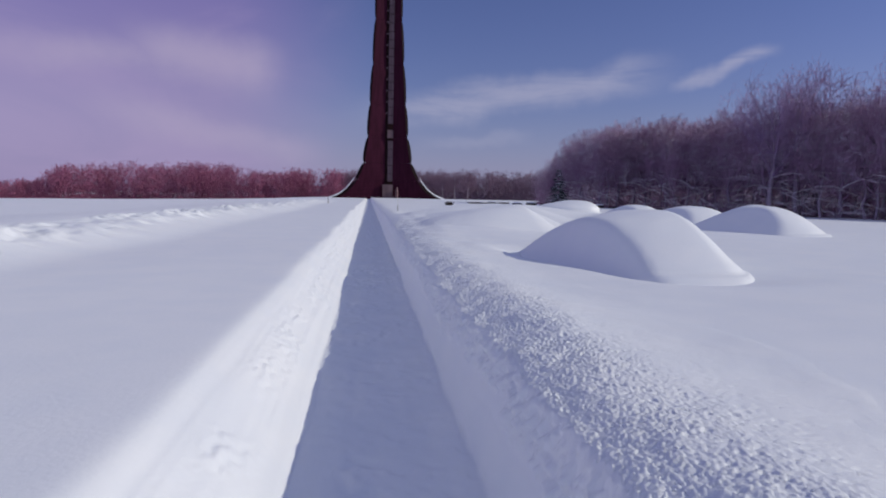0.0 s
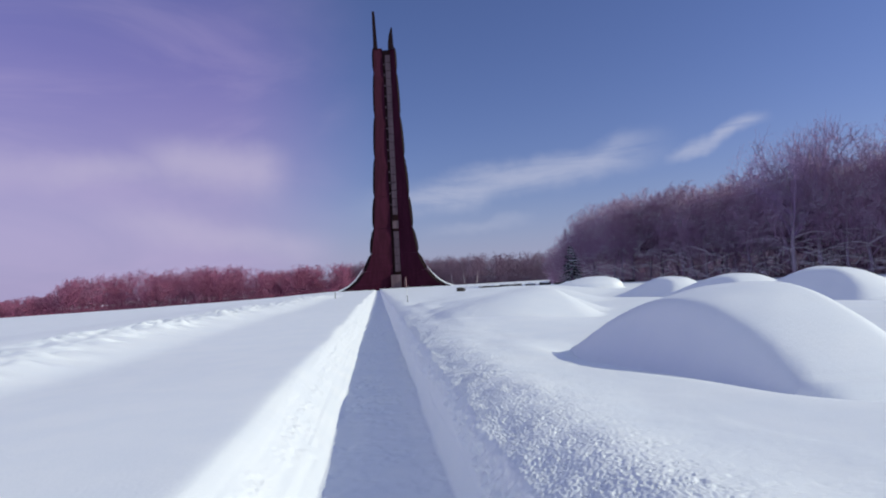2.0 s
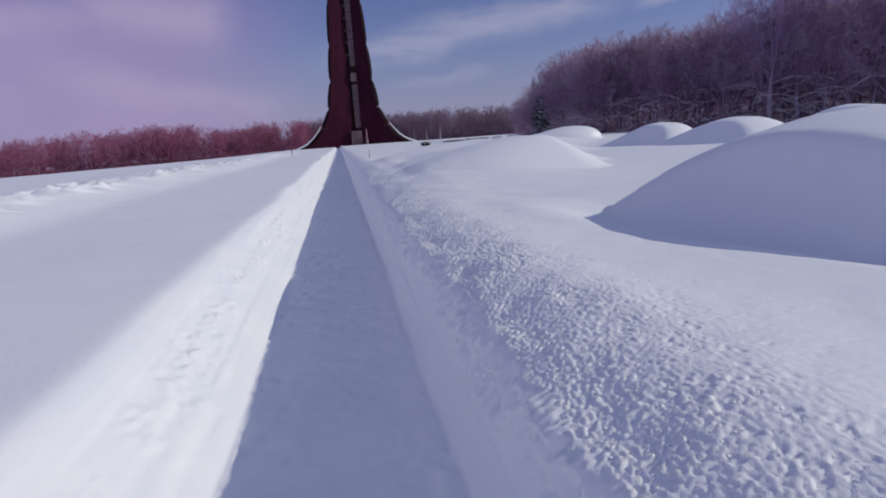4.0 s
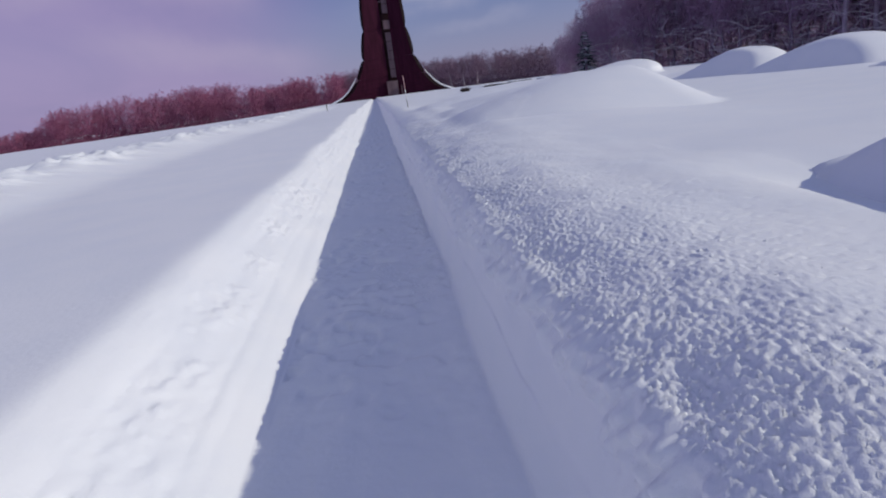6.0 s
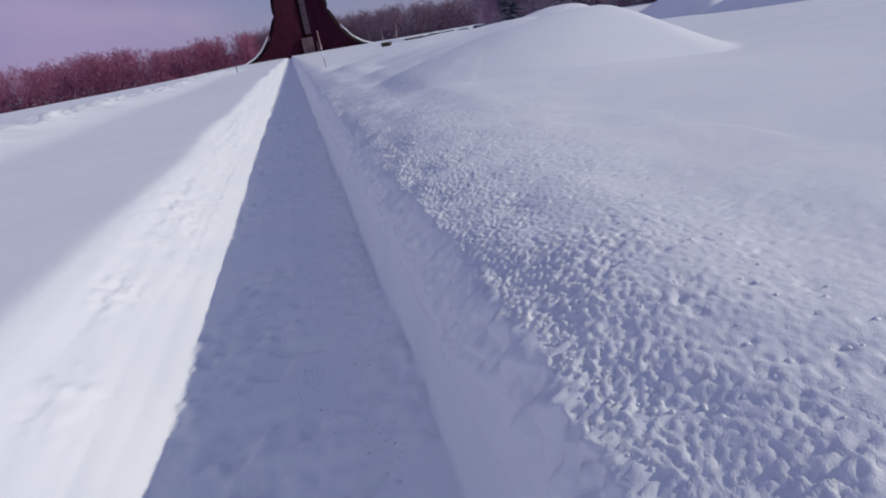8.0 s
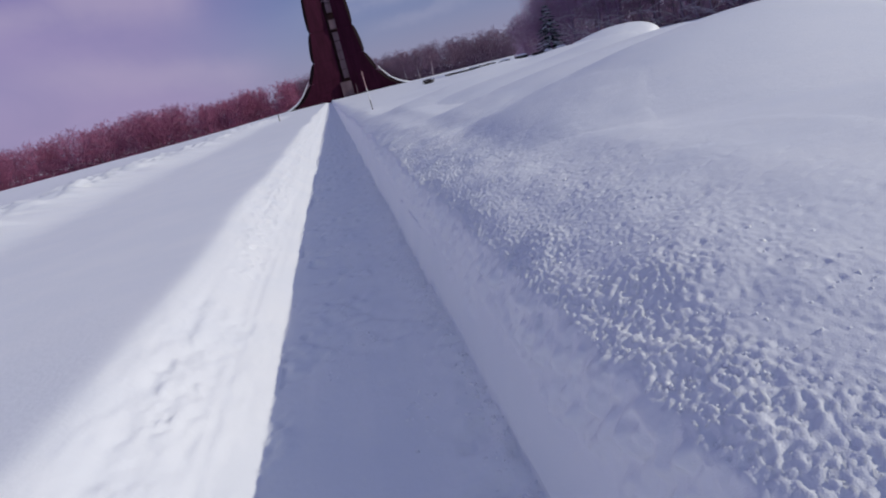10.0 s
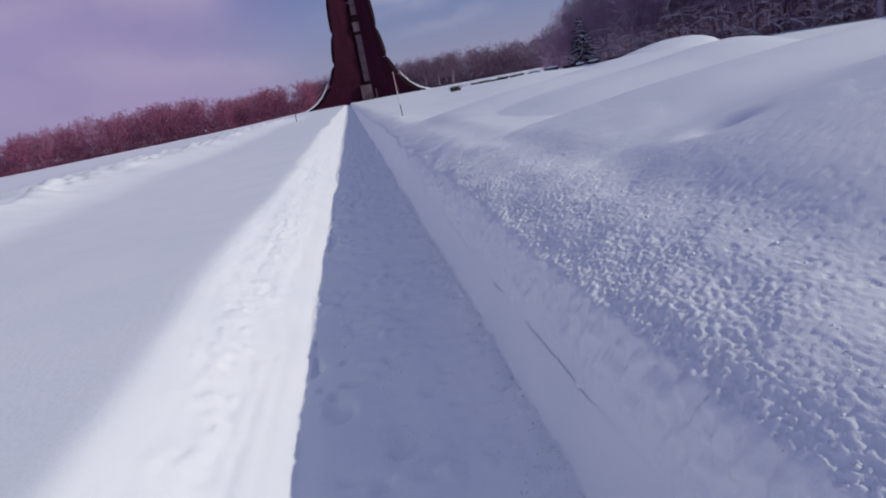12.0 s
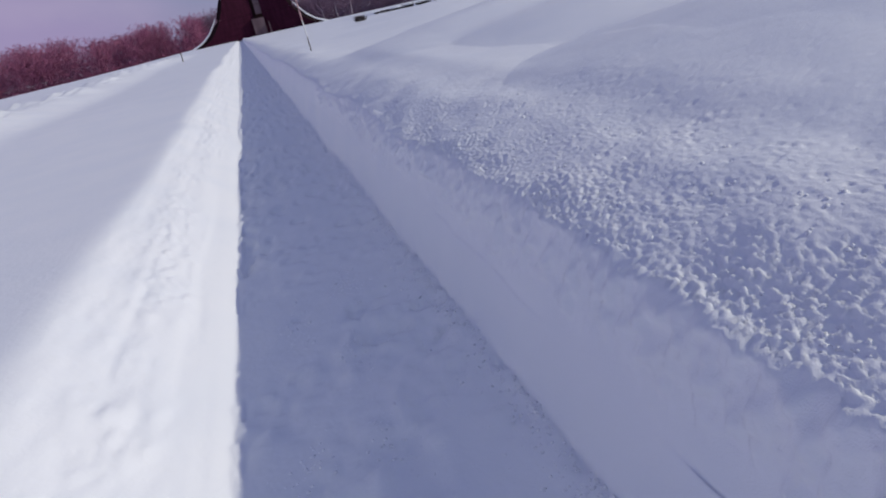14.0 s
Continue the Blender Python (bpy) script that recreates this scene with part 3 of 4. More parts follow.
def lofted(levels, close_caps=True):
    """A skin through closed rings of equal length."""
    bm = bmesh.new()
    rings = [[bm.verts.new(p) for p in ring] for ring in levels]
    n = len(rings[0])
    for a, b in zip(rings, rings[1:]):
        for k in range(n):
            bm.faces.new((a[k], a[(k + 1) % n], b[(k + 1) % n], b[k]))
    if close_caps:
        bm.faces.new(list(reversed(rings[0])))
        bm.faces.new(rings[-1])
    bmesh.ops.recalc_face_normals(bm, faces=bm.faces)
    return bm


def box_bm(x0, x1, y0, y1, z0, z1, bevel=0.0):
    bm = bmesh.new()
    bmesh.ops.create_cube(bm, size=1)
    for v in bm.verts:
        v.co = Vector(((x0 + x1) / 2 + v.co.x * (x1 - x0), (y0 + y1) / 2 + v.co.y * (y1 - y0), (z0 + z1) / 2 + v.co.z * (z1 - z0)))
    if bevel:
        bmesh.ops.bevel(bm, geom=list(bm.edges), offset=bevel, segments=2, affect="EDGES")
    return bm


def strip_x(z):
    return 1.05 + 0.2 * z / 86.8


def build_tower():
    tower = tagged(new("memorial_tower"), "tall tapering rust brown steel tower with a flared base", "tower")
    tower.location = TOWER

    def levels(z0, z1, step=1.5):
        n = max(3, int((z1 - z0) / step) + 1)
        return np.linspace(z0, z1, n)

    left_faces = []
    # inner core behind the panels
    rings = []
    for z in levels(-1, 86.4):
        w = tower_width(z)
        d = min(w, 9.0)
        rings.append([(-.85 * w, .02 * d, z), (-.3 * w, .07 * d, z), (.45 * w, .07 * d, z), (.85 * w, .02 * d, z),
                      (.35 * w, .75 * d, z), (-.35 * w, .75 * d, z)])
    part("core", lofted(rings), RECESS, tower, "dark inner steel core")
    for z0, z1 in zip(JOINTS, JOINTS[1:]):
        a, b = z0 + 0.03, z1 - 0.03
        # broad front faces, one each side of the recess
        for side in (-1, 1):
            rings = []
            for z in levels(a, b):
                w, sx = tower_width(z), strip_x(z)
                d = min(w, 9.0)
                tip = side * 0.95 * w
                inner = sx - 1.9 if side < 0 else sx + 0.85
                front, back = -.30 * d, -.07 * d
                ring = [(inner, back, z), (tip, front, z), (tip, front + .55, z), (inner, back + .55, z)]
                rings.append(ring if side > 0 else list(reversed(ring)))
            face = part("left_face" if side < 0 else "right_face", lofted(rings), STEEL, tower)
            if side < 0:
                left_faces.append((z0, z1, face))
        # rounded rim panels along both edges
        for side in (-1, 1):
            rings = []
            for k, z in enumerate(np.linspace(z0 + 0.1, z1 - 0.1, 13)):
                f = k / 12
                w = tower_width(z)
                d = min(w, 9.0)
                swell = 0.1 + 0.9 * min(1.0, math.sin(math.pi * f) ** 0.35)
                out_x = side * (0.93 * w + (0.07 * w + (0.10 if z0 < 0 else 0.25)) * swell - 0.1)
                in_x = side * 0.90 * w
                mid_y = -.29 * d
                half = 0.55 * swell + 0.15
                rings.append([(in_x, mid_y - half, z), (out_x, mid_y - half * .4, z), (out_x, mid_y + half * .9, z), (in_x, mid_y + half * 1.5, z)])
            part("edge_rim", lofted(rings), RIM, tower, "dark rounded steel rim panel")
    # glazed stair shaft in the recess
    z = 6.2
    while z < 82.0:
        if not 20.6 < z < 23.8:
            h = 2.7
            d = min(tower_width(z), 9.0)
            part("stair_panel", box_bm(strip_x(z) - 0.95, strip_x(z) + 0.82, -.07 * d - 0.1, -.07 * d + 0.8, z + 0.06, z + h + 0.1, 0.05), PANEL, tower,
                 "grey stair shaft panel")
        z += 2.9
    d = tower_width(22)
    part("landing_box", box_bm(-0.1, 2.0, -.2 * d, .05 * d, 21.5, 24.3, 0.08), PANEL, tower, "pale grey projecting landing box")
    entrance = part("entrance_wall", box_bm(-1.6, 2.0, -.2 * 9.0 - .35, 0.2, -0.8, 5.2, 0.06), PANEL, tower, "grey entrance wall")
    part("doorway_post", box_bm(2.9, 3.25, -.30 * 9 - .55, -.30 * 9 + .2, -0.8, 3.6, 0.05), PANEL, entrance, "pale upright post by the doorway")
    for z in np.arange(30.0, 84.0, 3.9):
        d = min(tower_width(z), 9.0)
        face = next(f for a, b, f in left_faces if a <= z < b)
        part("slot_window", box_bm(strip_x(z) - 1.75, strip_x(z) - 1.15, -.07 * d - 0.06, -.07 * d + 0.3, z, z + 0.5, 0.04), PANEL, face, "small pale slot window")
    # spires
    rings = []
    for z in np.linspace(86.2, 100.4, 9):
        f = (z - 86.2) / 14.2
        x0, x1 = -3.75 + 0.1 * f, -2.2 - 0.55 * f
        rings.append([(x0, -1.2 + .6 * f, z), (x1, -1.2 + .6 * f, z), (x1, .4 - .3 * f, z), (x0, .4 - .3 * f, z)])
    part("tall_spire", lofted(rings), RIM, tower, "tall slim dark steel spire")
    rings = []
    for z in np.linspace(86.2, 94.4, 9):
        f = (z - 86.2) / 8.2
        x0, x1 = 1.5 + 1.5 * f ** 2.4, 3.6 - 0.35 * f
        rings.append([(x0, -1.2 + .5 * f, z), (x1, -1.2 + .5 * f, z), (x1, .4 - .3 * f, z), (x0, .4 - .3 * f, z)])
    part("short_spire", lofted(rings), RIM, tower, "short curved dark steel spire")
    # snow lying on the flared edges
    for side in (-1, 1):
        segs = []
        zs = np.linspace(0.15, 7.5, 14)
        for z0, z1 in zip(zs, zs[1:]):
            pts = []
            for z in (z0, z1):
                w = tower_width(z)
                pts += [side * (w + 0.35), -.29 * min(w, 9.0), z, 0.34 - 0.03 * z]
            segs.append(pts)
        v, f = tubes(segs, 6)
        child("snow_ridge", mesh_data("snow_ridge", v, f, SNOW), tower, "snow lying along the flared edge")
    return tower


build_tower()


# ---- trees ----
def tree_segments(rng, height, spread, limbs=16, branches=6, twigs=8, fork=0.2, thin=0.012, stout=1.0, fan=False):
    """Trunk, limbs, branches and twigs of a bare broadleaf tree at the origin: trunk rows and crown rows."""
    trunk, crown = [], []
    pts, q = [], np.array([0, 0, -0.3])
    for k in range(7):
        pts.append(q.copy())
        q = q + np.array([rng.normal(0, 0.018 / stout ** 2), rng.normal(0, 0.018 / stout ** 2), 0.135]) * height
    base = (height * 0.010 + 0.03) * stout
    width = [base * (1 - 0.13 * k) for k in range(7)]
    for k in range(6):
        trunk.append((*pts[k], width[k], *pts[k + 1], width[k + 1]))

    def unit(v):
        return v / np.linalg.norm(v)

    def shoot(start, way, length, r0, steps, bend):
        row, p, d = [start], start, way
        for _ in range(steps):
            d = unit(d + rng.normal(0, 0.07, 3) + np.array([0, 0, bend]))
            p = p + d * length / steps
            row.append(p)
        for a, b, k in zip(row, row[1:], range(steps)):
            crown.append((*a, max(thin, r0 * (1 - k / (steps + 0.7))), *b, max(thin * 0.7, r0 * (1 - (k + 1) / (steps + 0.7)))))
        return row

    def along(row, u):
        k = min(int(u * (len(row) - 1)), len(row) - 2)
        f = u * (len(row) - 1) - k
        return row[k] + (row[k + 1] - row[k]) * f, unit(row[k + 1] - row[k])

    turn = rng.random() * 6.3
    for n in range(limbs):
        f = fork + ((0.6 if fan else 0.98) - fork) * (n + rng.random()) / limbs
        turn += 2.4 + rng.normal(0, 0.4)
        start, up = along(pts, f)
        out = spread * (1.15 - 0.75 * f)
        way = unit(up + np.array([math.cos(turn), math.sin(turn), 0]) * out * 1.25)
        length = height * ((0.80 - 0.68 * f) if fan else (0.46 - 0.24 * f)) * (0.8 + 0.4 * rng.random())
        limb = shoot(start, way, length, base * (0.52 - 0.3 * f), 5 if fan else 4, 0.03)
        for b in range(branches):
            s, d = along(limb, 0.2 + 0.8 * (b + rng.random()) / branches)
            way = unit(d * 0.85 + unit(rng.normal(0, 1, 3)) * 0.85 + np.array([0, 0, 0.12]))
            twig_length = length * ((0.16 if fan else 0.28) + 0.2 * rng.random())
            branch = shoot(s, way, twig_length, base * 0.13, 2, 0.04)
            for _ in range(twigs):
                s2, d2 = along(branch, 0.15 + 0.85 * rng.random())
                way = unit(d2 * 0.8 + unit(rng.normal(0, 1, 3)) * 1.0 + np.array([0, 0, 0.05]))
                shoot(s2, way, twig_length * (0.45 + 0.35 * rng.random()), thin, 1, 0.02)
    return np.array(trunk), np.array(crown)


def bare_tree(seed, height, spread, mat, limbs=16, branches=6, twigs=8, fork=0.2, thin=0.014, stout=1.0, fan=False):
    rng = np.random.default_rng(seed)
    a, b = tree_segments(rng, height, spread, limbs, branches, twigs, fork, thin, stout, fan)
    top = max(a[:, 6].max(), np.percentile(b[:, 6], 99.5))
    a[:, [0, 1, 2, 4, 5, 6]] *= height / top
    b[:, [0, 1, 2, 4, 5, 6]] *= height / top
    # rounded crown: shoots past its outline are drawn in, fine twigs fill it
    mid, wide, tall = (0.64, 0.34, 0.37) if fan else (0.56, 0.40, 0.44)
    axes = np.array([wide, wide, tall]) * height
    heart = np.array([0, 0, mid * height])
    for o in (0, 4):
        rel = (b[:, o:o + 3] - heart) / axes
        far = np.linalg.norm(rel, axis=1)
        over = (far > (1.35 if fan else 1.0)) & (rel[:, 2] > -0.2)
        b[over, o:o + 3] = heart + rel[over] * axes * ((1.0 + 0.25 * (far[over] - 1.0)) / far[over])[:, None]
    n = 500 if fan else 1000
    rel = rng.normal(0, 1, (n, 3)) + (0, 0, 0.25)
    rel *= (rng.random(n) ** 0.4 / np.linalg.norm(rel, axis=1))[:, None]
    way = rel * 1.1 + rng.normal(0, 0.6, (n, 3)) + (0, 0, 0.2)
    way *= ((0.035 + 0.04 * rng.random(n)) * height / np.linalg.norm(way, axis=1))[:, None]
    at = heart + rel * axes * 0.97
    fine = np.concatenate([at - way * 0.5, np.full((n, 1), thin * 1.25), at + way * 0.5, np.full((n, 1), thin * 0.8)], 1)
    b = np.concatenate([b, fine[fine[:, 2] > (0.26 + 0.12 * rng.random(n)) * height]])
    return (mesh_data("trunk", *tubes(a, 7), TRUNK), mesh_data("crown", *tubes(b, 3), mat, False), len(a) + len(b))


TREES = [bare_tree(100 + k, h, w, BARK_HAZED, n) for k, (h, w, n) in enumerate(
    ((10.0, 0.9, 19), (9.0, 1.05, 19), (11.0, 0.8, 20), (8.0, 1.15, 18)))]
TALL = [bare_tree(120 + k, 16.0, w, BARK_TALL_HAZED, n, 15, 7, 0.34, 0.014, 1.5, True) for k, (w, n) in enumerate(((0.62, 15), (0.75, 16), (0.5, 14)))]
BIRCHES = [bare_tree(140, 13.0, 0.5, BIRCH, 18, 4, 5, 0.4, 0.03, 1.6)]
BIRCHES[0][0].materials[0] = BIRCH
BIRCHES[0][1].materials[0] = BARK_MID


def plant(meshes, x, y, scale, turn, label, group):
    ob = tagged(new("bare_tree"), label, "tree", group)
    trunk, crown = meshes[0], meshes[1]
    child("trunk", trunk, ob)
    child("crown", crown, ob)
    ob.location = (x, y, ground_at(x, y))
    ob.rotation_euler = (0, 0, turn)
    ob.scale = (scale, scale, scale)
    return ob


def polar(az, dist):
    return dist * math.sin(radians(az)), dist * math.cos(radians(az))


def edge_distance(az):
    return float(np.interp(az, [14, 20, 30, 40, 56], [106, 88, 79, 73, 71]))


def build_right_woods():
    rng = np.random.default_rng(7)
    for az in np.arange(16.2, 56, 0.85):
        for row in range(2):
            a = az + rng.normal(0, 0.35)
            d = edge_distance(a) + row * 6 + rng.random() * 5
            x, y = polar(a, d)
            h = float(np.interp(a, [15, 18, 20, 32, 42, 56], [4.5, 8.8, 11.3, 11.8, 12.2, 12.5]))
            k = int(rng.integers(len(TREES)))
            s = h / (10.0, 9.0, 11.0, 8.0)[k] * (0.86 + 0.2 * rng.random()) * (d / edge_distance(a)) ** 0.6
            plant(TREES[k], x, y, s, rng.random() * 6.3, "bare winter tree with grey brown twigs at the woods edge", "bare trees at the woods edge")
    for az, d, h in ((34.4, 76, 14.4), (36.3, 77, 16.2), (37.6, 80, 15.0), (39.6, 84, 12.8), (42.0, 78, 13.8), (44.6, 76, 16.2), (47.2, 77, 15.6),
                     (50.0, 77, 16.5), (53, 78, 15.5)):
        x, y = polar(az, d)
        plant(TALL[int(az * 7) % 3], x, y, h / 16.0, az * 3.1, "tall bare tree rising above the woods", "tall bare trees")
    # undergrowth and far ranks between the trees
    n = 80000
    a = 15.5 + rng.random(n) * 41
    d = np.interp(a, [14, 20, 30, 40, 56], [106, 88, 79, 73, 71]) + 2.5 + rng.random(n) ** 1.5 * 36
    x, y = d * np.sin(np.radians(a)), d * np.cos(np.radians(a))
    z = -0.3 + rng.random(n) ** 1.5 * np.interp(a, [15, 18, 20, 56], [2.2, 5.0, 8.0, 9.0])
    way = np.stack([rng.normal(0, 0.6, n), rng.normal(0, 0.6, n), rng.normal(0.45, 0.5, n)], 1)
    way *= ((0.5 + 1.1 * rng.random(n)) / np.linalg.norm(way, axis=1))[:, None]
    r = 0.012 + 0.018 * rng.random(n)
    v, f = tubes(np.stack([x, y, z, r, x + way[:, 0], y + way[:, 1], z + way[:, 2], r * 0.5], 1))
    tagged(new("undergrowth", mesh_data("undergrowth", v, f, BARK_HAZED, False)), "tangled dark bare undergrowth in the woods", "undergrowth", kind="stuff")
    # arching low boughs with snow lying on them
    segs = []
    for _ in range(340):
        az = 17 + rng.random() * 39
        d = edge_distance(az) - 1.8 + rng.random() * 5
        p = np.array([*polar(az, d), 0.3 + rng.random() ** 1.4 * 4.2])
        turn, up = rng.random() * 6.3, 0.15 + 0.5 * rng.random()
        for k in range(rng.integers(3, 6)):
            step = (0.55 + 0.35 * rng.random()) * np.array([math.cos(turn), math.sin(turn), up])
            segs.append((*p, 0.05 - 0.006 * k, *(p + step), 0.044 - 0.006 * k))
            if k:
                t2 = turn + rng.choice((-1, 1)) * (0.5 + 0.5 * rng.random())
                segs.append((*p, 0.024, *(p + 0.8 * np.array([math.cos(t2), math.sin(t2), up * 0.8])), 0.014))
            p = p + step
            turn += rng.normal(0, 0.25)
            up -= 0.16
    v, f = tubes(segs, 5)
    tagged(new("snowy_boughs", mesh_data("snowy_boughs", v, f, BARK_SNOWY)), "low bare boughs with snow lying along them", "boughs", kind="stuff")


build_right_woods()


def far_woods(name, seed, count, place_of, height_of, mat, label, thin=0.065):
    """A far wood as one object of many simple bare trees."""
    rng = np.random.default_rng(seed)
    variants = []
    for k in range(7):
        a, b = tree_segments(rng, 10.0, 0.85 + 0.35 * rng.random(), 11, 3, 2, 0.25, thin)
        s = np.concatenate([a, b])
        s[:, [0, 1, 2, 4, 5, 6]] *= 10.0 / np.percentile(s[:, 6], 99.5)
        variants.append(s)
    rows = []
    for _ in range(count):
        x, y, az = place_of(rng)
        s = variants[int(rng.integers(7))].copy()
        h = height_of(az) * (0.80 + 0.28 * rng.random())
        t = rng.random() * 6.3
        c, n = math.cos(t), math.sin(t)
        k = h / 10.0
        g = ground_at(x, y)
        for o in (0, 4):
            px, py = s[:, o] * c - s[:, o + 1] * n, s[:, o] * n + s[:, o + 1] * c
            s[:, o], s[:, o + 1], s[:, o + 2] = px * k * 1.15 + x, py * k * 1.15 + y, s[:, o + 2] * k + g
        rows.append(s)
    # fine twigs that round off each crown, and brush below
    tops = np.array([(t[0, 0], t[0, 1], t[0, 2], t[:, 6].max() - t[0, 2]) for t in rows])
    pick = np.repeat(np.arange(count), 90)
    n = len(pick)
    way = rng.normal(0, 1, (n, 3))
    way *= (rng.random(n) ** 0.4 / np.linalg.norm(way, axis=1))[:, None]
    h = tops[pick, 3]
    at = tops[pick, :3] + way * np.stack([h * 0.36, h * 0.36, h * 0.40], 1) + np.stack([h * 0, h * 0, h * 0.57], 1)
    turn = rng.normal(0, 1, (n, 3)) + (0, 0, 0.4)
    turn *= (0.05 * h / np.linalg.norm(turn, axis=1))[:, None]
    fine = np.concatenate([at - turn, np.full((n, 1), 0.075), at + turn, np.full((n, 1), 0.05)], 1)
    spots = np.array([place_of(rng) for _ in range(count * 70)])
    n = len(spots)
    heights = np.array([height_of(a) for a in spots[:, 2]]) * 0.4
    g = land(spots[:, 0], spots[:, 1]) - 0.3 + rng.random(n) ** 1.7 * heights
    brush = np.stack([spots[:, 0], spots[:, 1], g, np.full(n, 0.11), spots[:, 0] + rng.normal(0, 1.5, n), spots[:, 1] + rng.normal(0, 1.5, n),
                      g + 0.3 + 1.5 * rng.random(n), np.full(n, 0.04)], 1)
    rows.append(fine)
    v, f = tubes(np.concatenate(rows + [brush]))
    tagged(new(name, mesh_data(name, v, f, mat, False)), label, "woods", kind="stuff")


def left_place(rng):
    az = -46 + 44 * rng.random()
    d = float(np.interp(az, [-46, -25, -10.5, -2], [330, 300, 285, 290])) + rng.random() * 40
    return (*polar(az, d), az)


def centre_place(rng):
    az = -2.5 + 20.5 * rng.random()
    d = 300 + rng.random() * 50
    return (*polar(az, d), az)


far_woods("left_woods", 11, 330, left_place, lambda az: float(np.interp(az, [-46, -28, -26, -24.5, -17, -11.6, -10.8, -2], [6.5, 7.5, 9.5, 15, 17.6, 16.5, 13.2, 12.6])), BARK_FAR,
          "distant reddish brown bare woods beyond the snow field")
far_woods("centre_woods", 13, 150, centre_place, lambda az: float(np.interp(az, [-12, -8, 0, 5, 13, 18], [10, 11.5, 12.8, 14.5, 14, 15])), BARK_MID,
          "distant grey brown bare woods behind the tower")
for k, (az, d) in enumerate(((6.8, 284), (7.9, 285), (9.0, 284))):
    x, y = polar(az, d)
    ob = plant(BIRCHES[0], x, y, 0.95, k * 1.7, "pale trunked birch in front of the distant woods", "birches")
    ob.name = "birch"
    ob.scale = (1.0, 1.0, 0.95)


def build_conifer(x, y, height):
    ob = tagged(new("conifer"), "dark green conifer with snow lying on its boughs", "conifer")
    ob.location = (x, y, ground_at(x, y))
    rng = np.random.default_rng(17)
    child("trunk", mesh_data("trunk", *tubes([(0, 0, -.2, 0.14, 0, 0, height, 0.02)], 7), BARK_HAZED), ob)
    segs = []
    z = 0.35
    while z < height:
        f = 1 - z / height
        reach = 2.15 * f ** 0.8 + 0.15
        for _ in range(int(7 + 7 * f)):
            a = rng.random() * 6.3
            r = reach * (0.7 + 0.4 * rng.random())
            tip = np.array([math.cos(a) * r, math.sin(a) * r, z - 0.28 * r + rng.normal(0, 0.05)])
            root = np.array([0, 0, z])
            segs.append((*root, 0.05, *tip, 0.03))
            for k in range(14):
                u = 0.2 + 0.8 * rng.random()
                p = root + (tip - root) * u
                w = np.array([-math.sin(a), math.cos(a), 0]) * rng.choice((-1, 1)) + np.array([math.cos(a), math.sin(a), 0]) * 0.6
                q = p + w * (0.36 * (1.15 - u)) + np.array([0, 0, rng.normal(-0.05, 0.05)])
                segs.append((*p, 0.06, *q, 0.025))
        z += 0.34
    child("crown", mesh_data("crown", *tubes(segs, 4), NEEDLE, False), ob)


build_conifer(25.4, 82.0, 4.8)


# ---- small things in the field ----
def build_marker_pole(x, y, height):
    ob = tagged(new("marker_pole"), "slim leaning red and white snow marker pole", "marker pole")
    ob.location = (x, y, ground_at(x, y) - 0.15)
    lean = Vector((-0.03, 0.0, 1.0)).normalized()
    for k, (a, b) in enumerate(((0, 0.34), (0.34, 0.62), (0.62, 1.0))):
        p, q = lean * (a * height), lean * (b * height)
        v, f = tubes([(*p, 0.015, *q, 0.015)], 10)
        child(("foot_band", "white_band", "red_band")[k], mesh_data("band", v, f, (WOOD, POLE_WHITE, POLE_RED)[k]), ob)
    tip = lean * height
    v, f = tubes([(*tip, 0.015, *(tip + lean * 0.02), 0.004)], 10)
    child("cap", mesh_data("cap", v, f, POLE_RED), ob)


build_marker_pole(1.6, 35.0, 1.45)


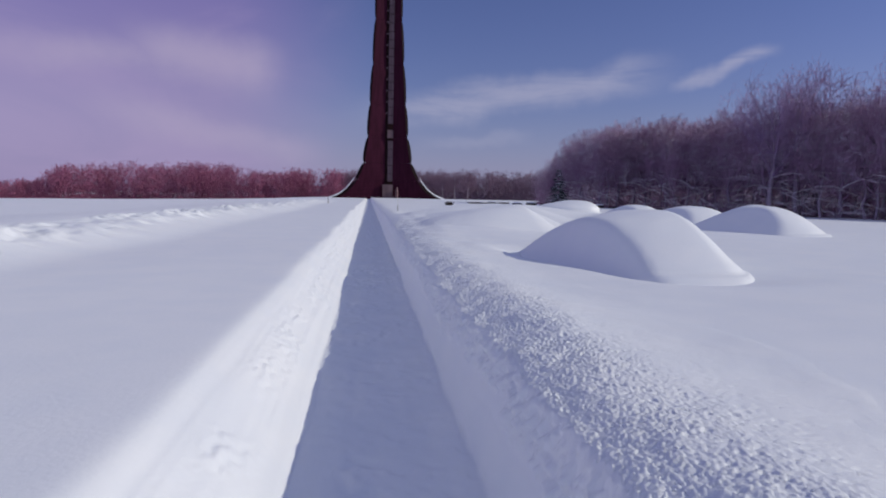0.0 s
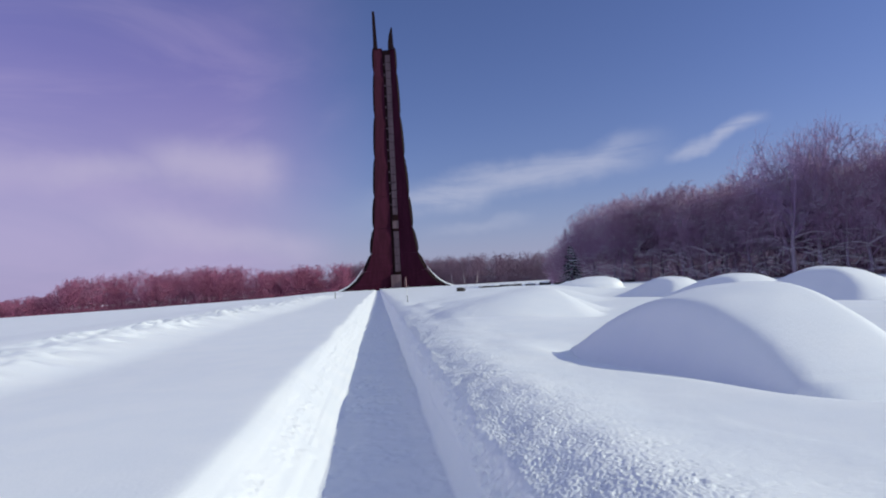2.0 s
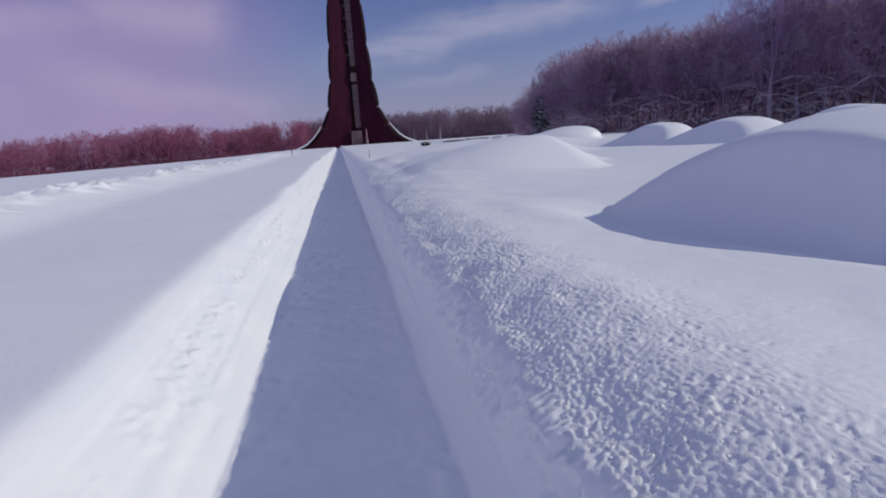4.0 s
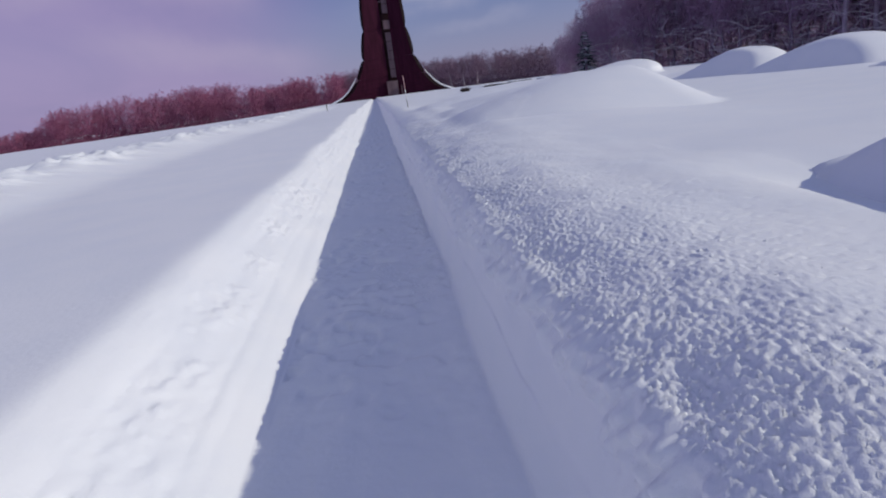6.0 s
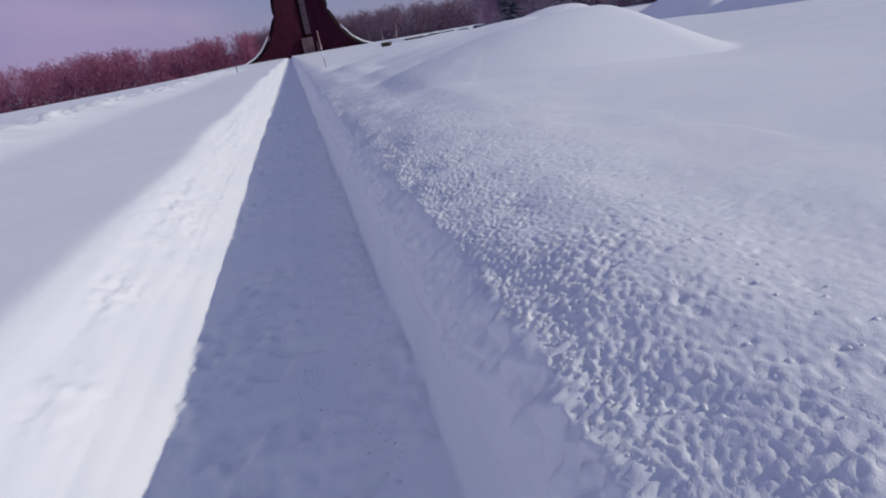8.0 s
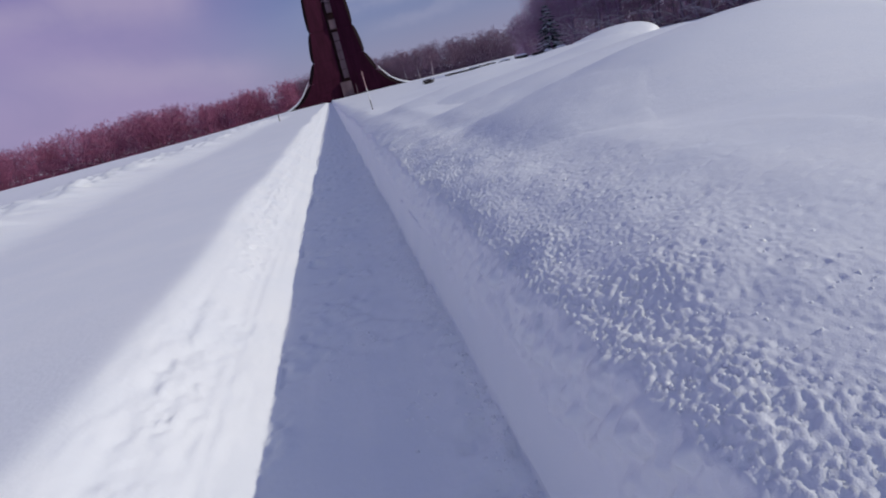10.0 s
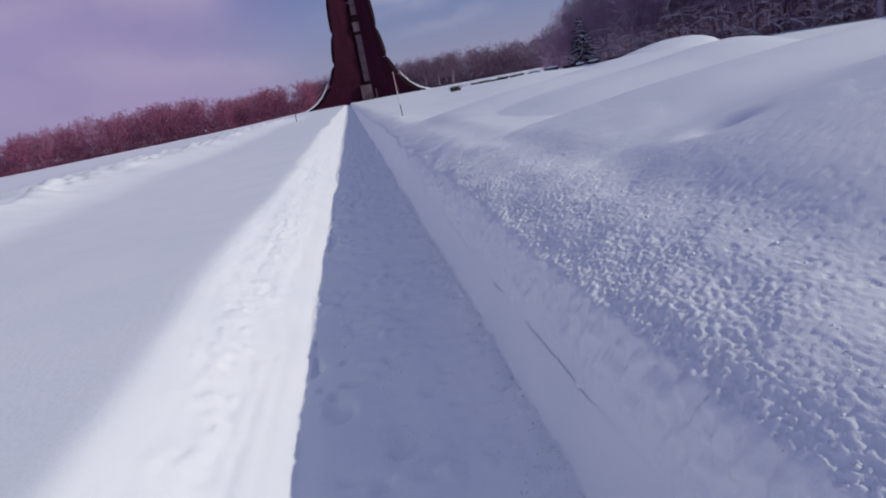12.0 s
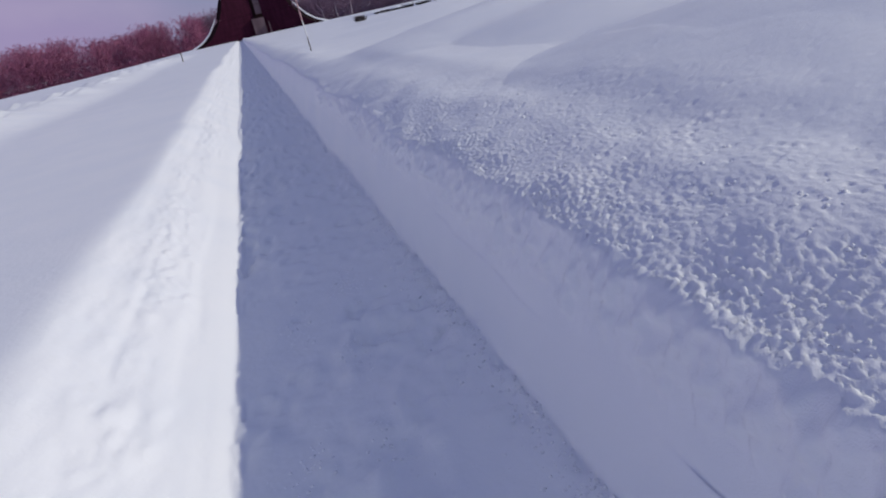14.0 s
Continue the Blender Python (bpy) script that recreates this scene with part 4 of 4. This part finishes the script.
def build_stake(x, y, height):
    ob = tagged(new("wooden_stake"), "short dark wooden stake standing in the snow", "stake")
    ob.location = (x, y, ground_at(x, y) - 0.2)
    child("shaft", mesh_data("shaft", *tubes([(0, 0, 0, 0.04, 0.03, 0, height, 0.036)], 8), WOOD), ob)
    child("pointed_top", mesh_data("pointed_top", *tubes([(0.03, 0, height, 0.036, 0.03, 0, height + 0.06, 0.008)], 8), WOOD), ob)


build_stake(-4.6, 72.0, 0.85)


def build_shrub(x, y, width, height, cap, seed, label):
    """A low twiggy shrub, half buried, with a cap of snow."""
    rng = np.random.default_rng(seed)
    ob = tagged(new("low_shrub"), label, "shrub", "half buried shrubs")
    ob.location = (x, y, ground_at(x, y) - 0.05)
    segs = []
    for _ in range(int(220 * width)):
        a, r = rng.random() * 6.3, rng.random() ** 0.5 * width * 0.42
        p = np.array([math.cos(a) * r, math.sin(a) * r * 0.6, 0])
        q = p * 1.25 + np.array([rng.normal(0, .06), rng.normal(0, .06), height * (0.6 + 0.5 * rng.random())])
        segs.append((*p, 0.016, *q, 0.006))
    child("twigs", mesh_data("twigs", *tubes(segs), TWIG, False), ob)
    if cap:
        bm = bmesh.new()
        bmesh.ops.create_icosphere(bm, subdivisions=3, radius=1)
        for v in bm.verts:
            c = v.co.copy()
            k = 1 + 0.16 * noise.noise(c * 1.7 + Vector((seed, 0, 0)))
            v.co = Vector((c.x * width * 0.42 * k, c.y * width * 0.3 * k, height * 0.92 + (c.z * 0.16 * k if c.z > 0 else c.z * 0.05)))
        for f in bm.faces:
            f.smooth = True
        part("snow_cap", bm, SNOW, ob, "rounded cap of snow")
    return ob


build_shrub(8.3, 64.4, 0.9, 0.42, False, 201, "small dark bare shrub poking out of the snow")
rng_h = random.Random(23)
for k in range(13):
    x = 13.5 + k * 1.5 + rng_h.uniform(-0.5, 0.5)
    build_shrub(x, 82.0 - k * 0.35 + rng_h.uniform(-0.8, 0.8), 1.3 + rng_h.uniform(-0.2, 0.4), 0.34 + rng_h.uniform(-0.1, 0.12), k % 3 > 0, 210 + k,
                "low dark hedge shrub under a cap of snow")
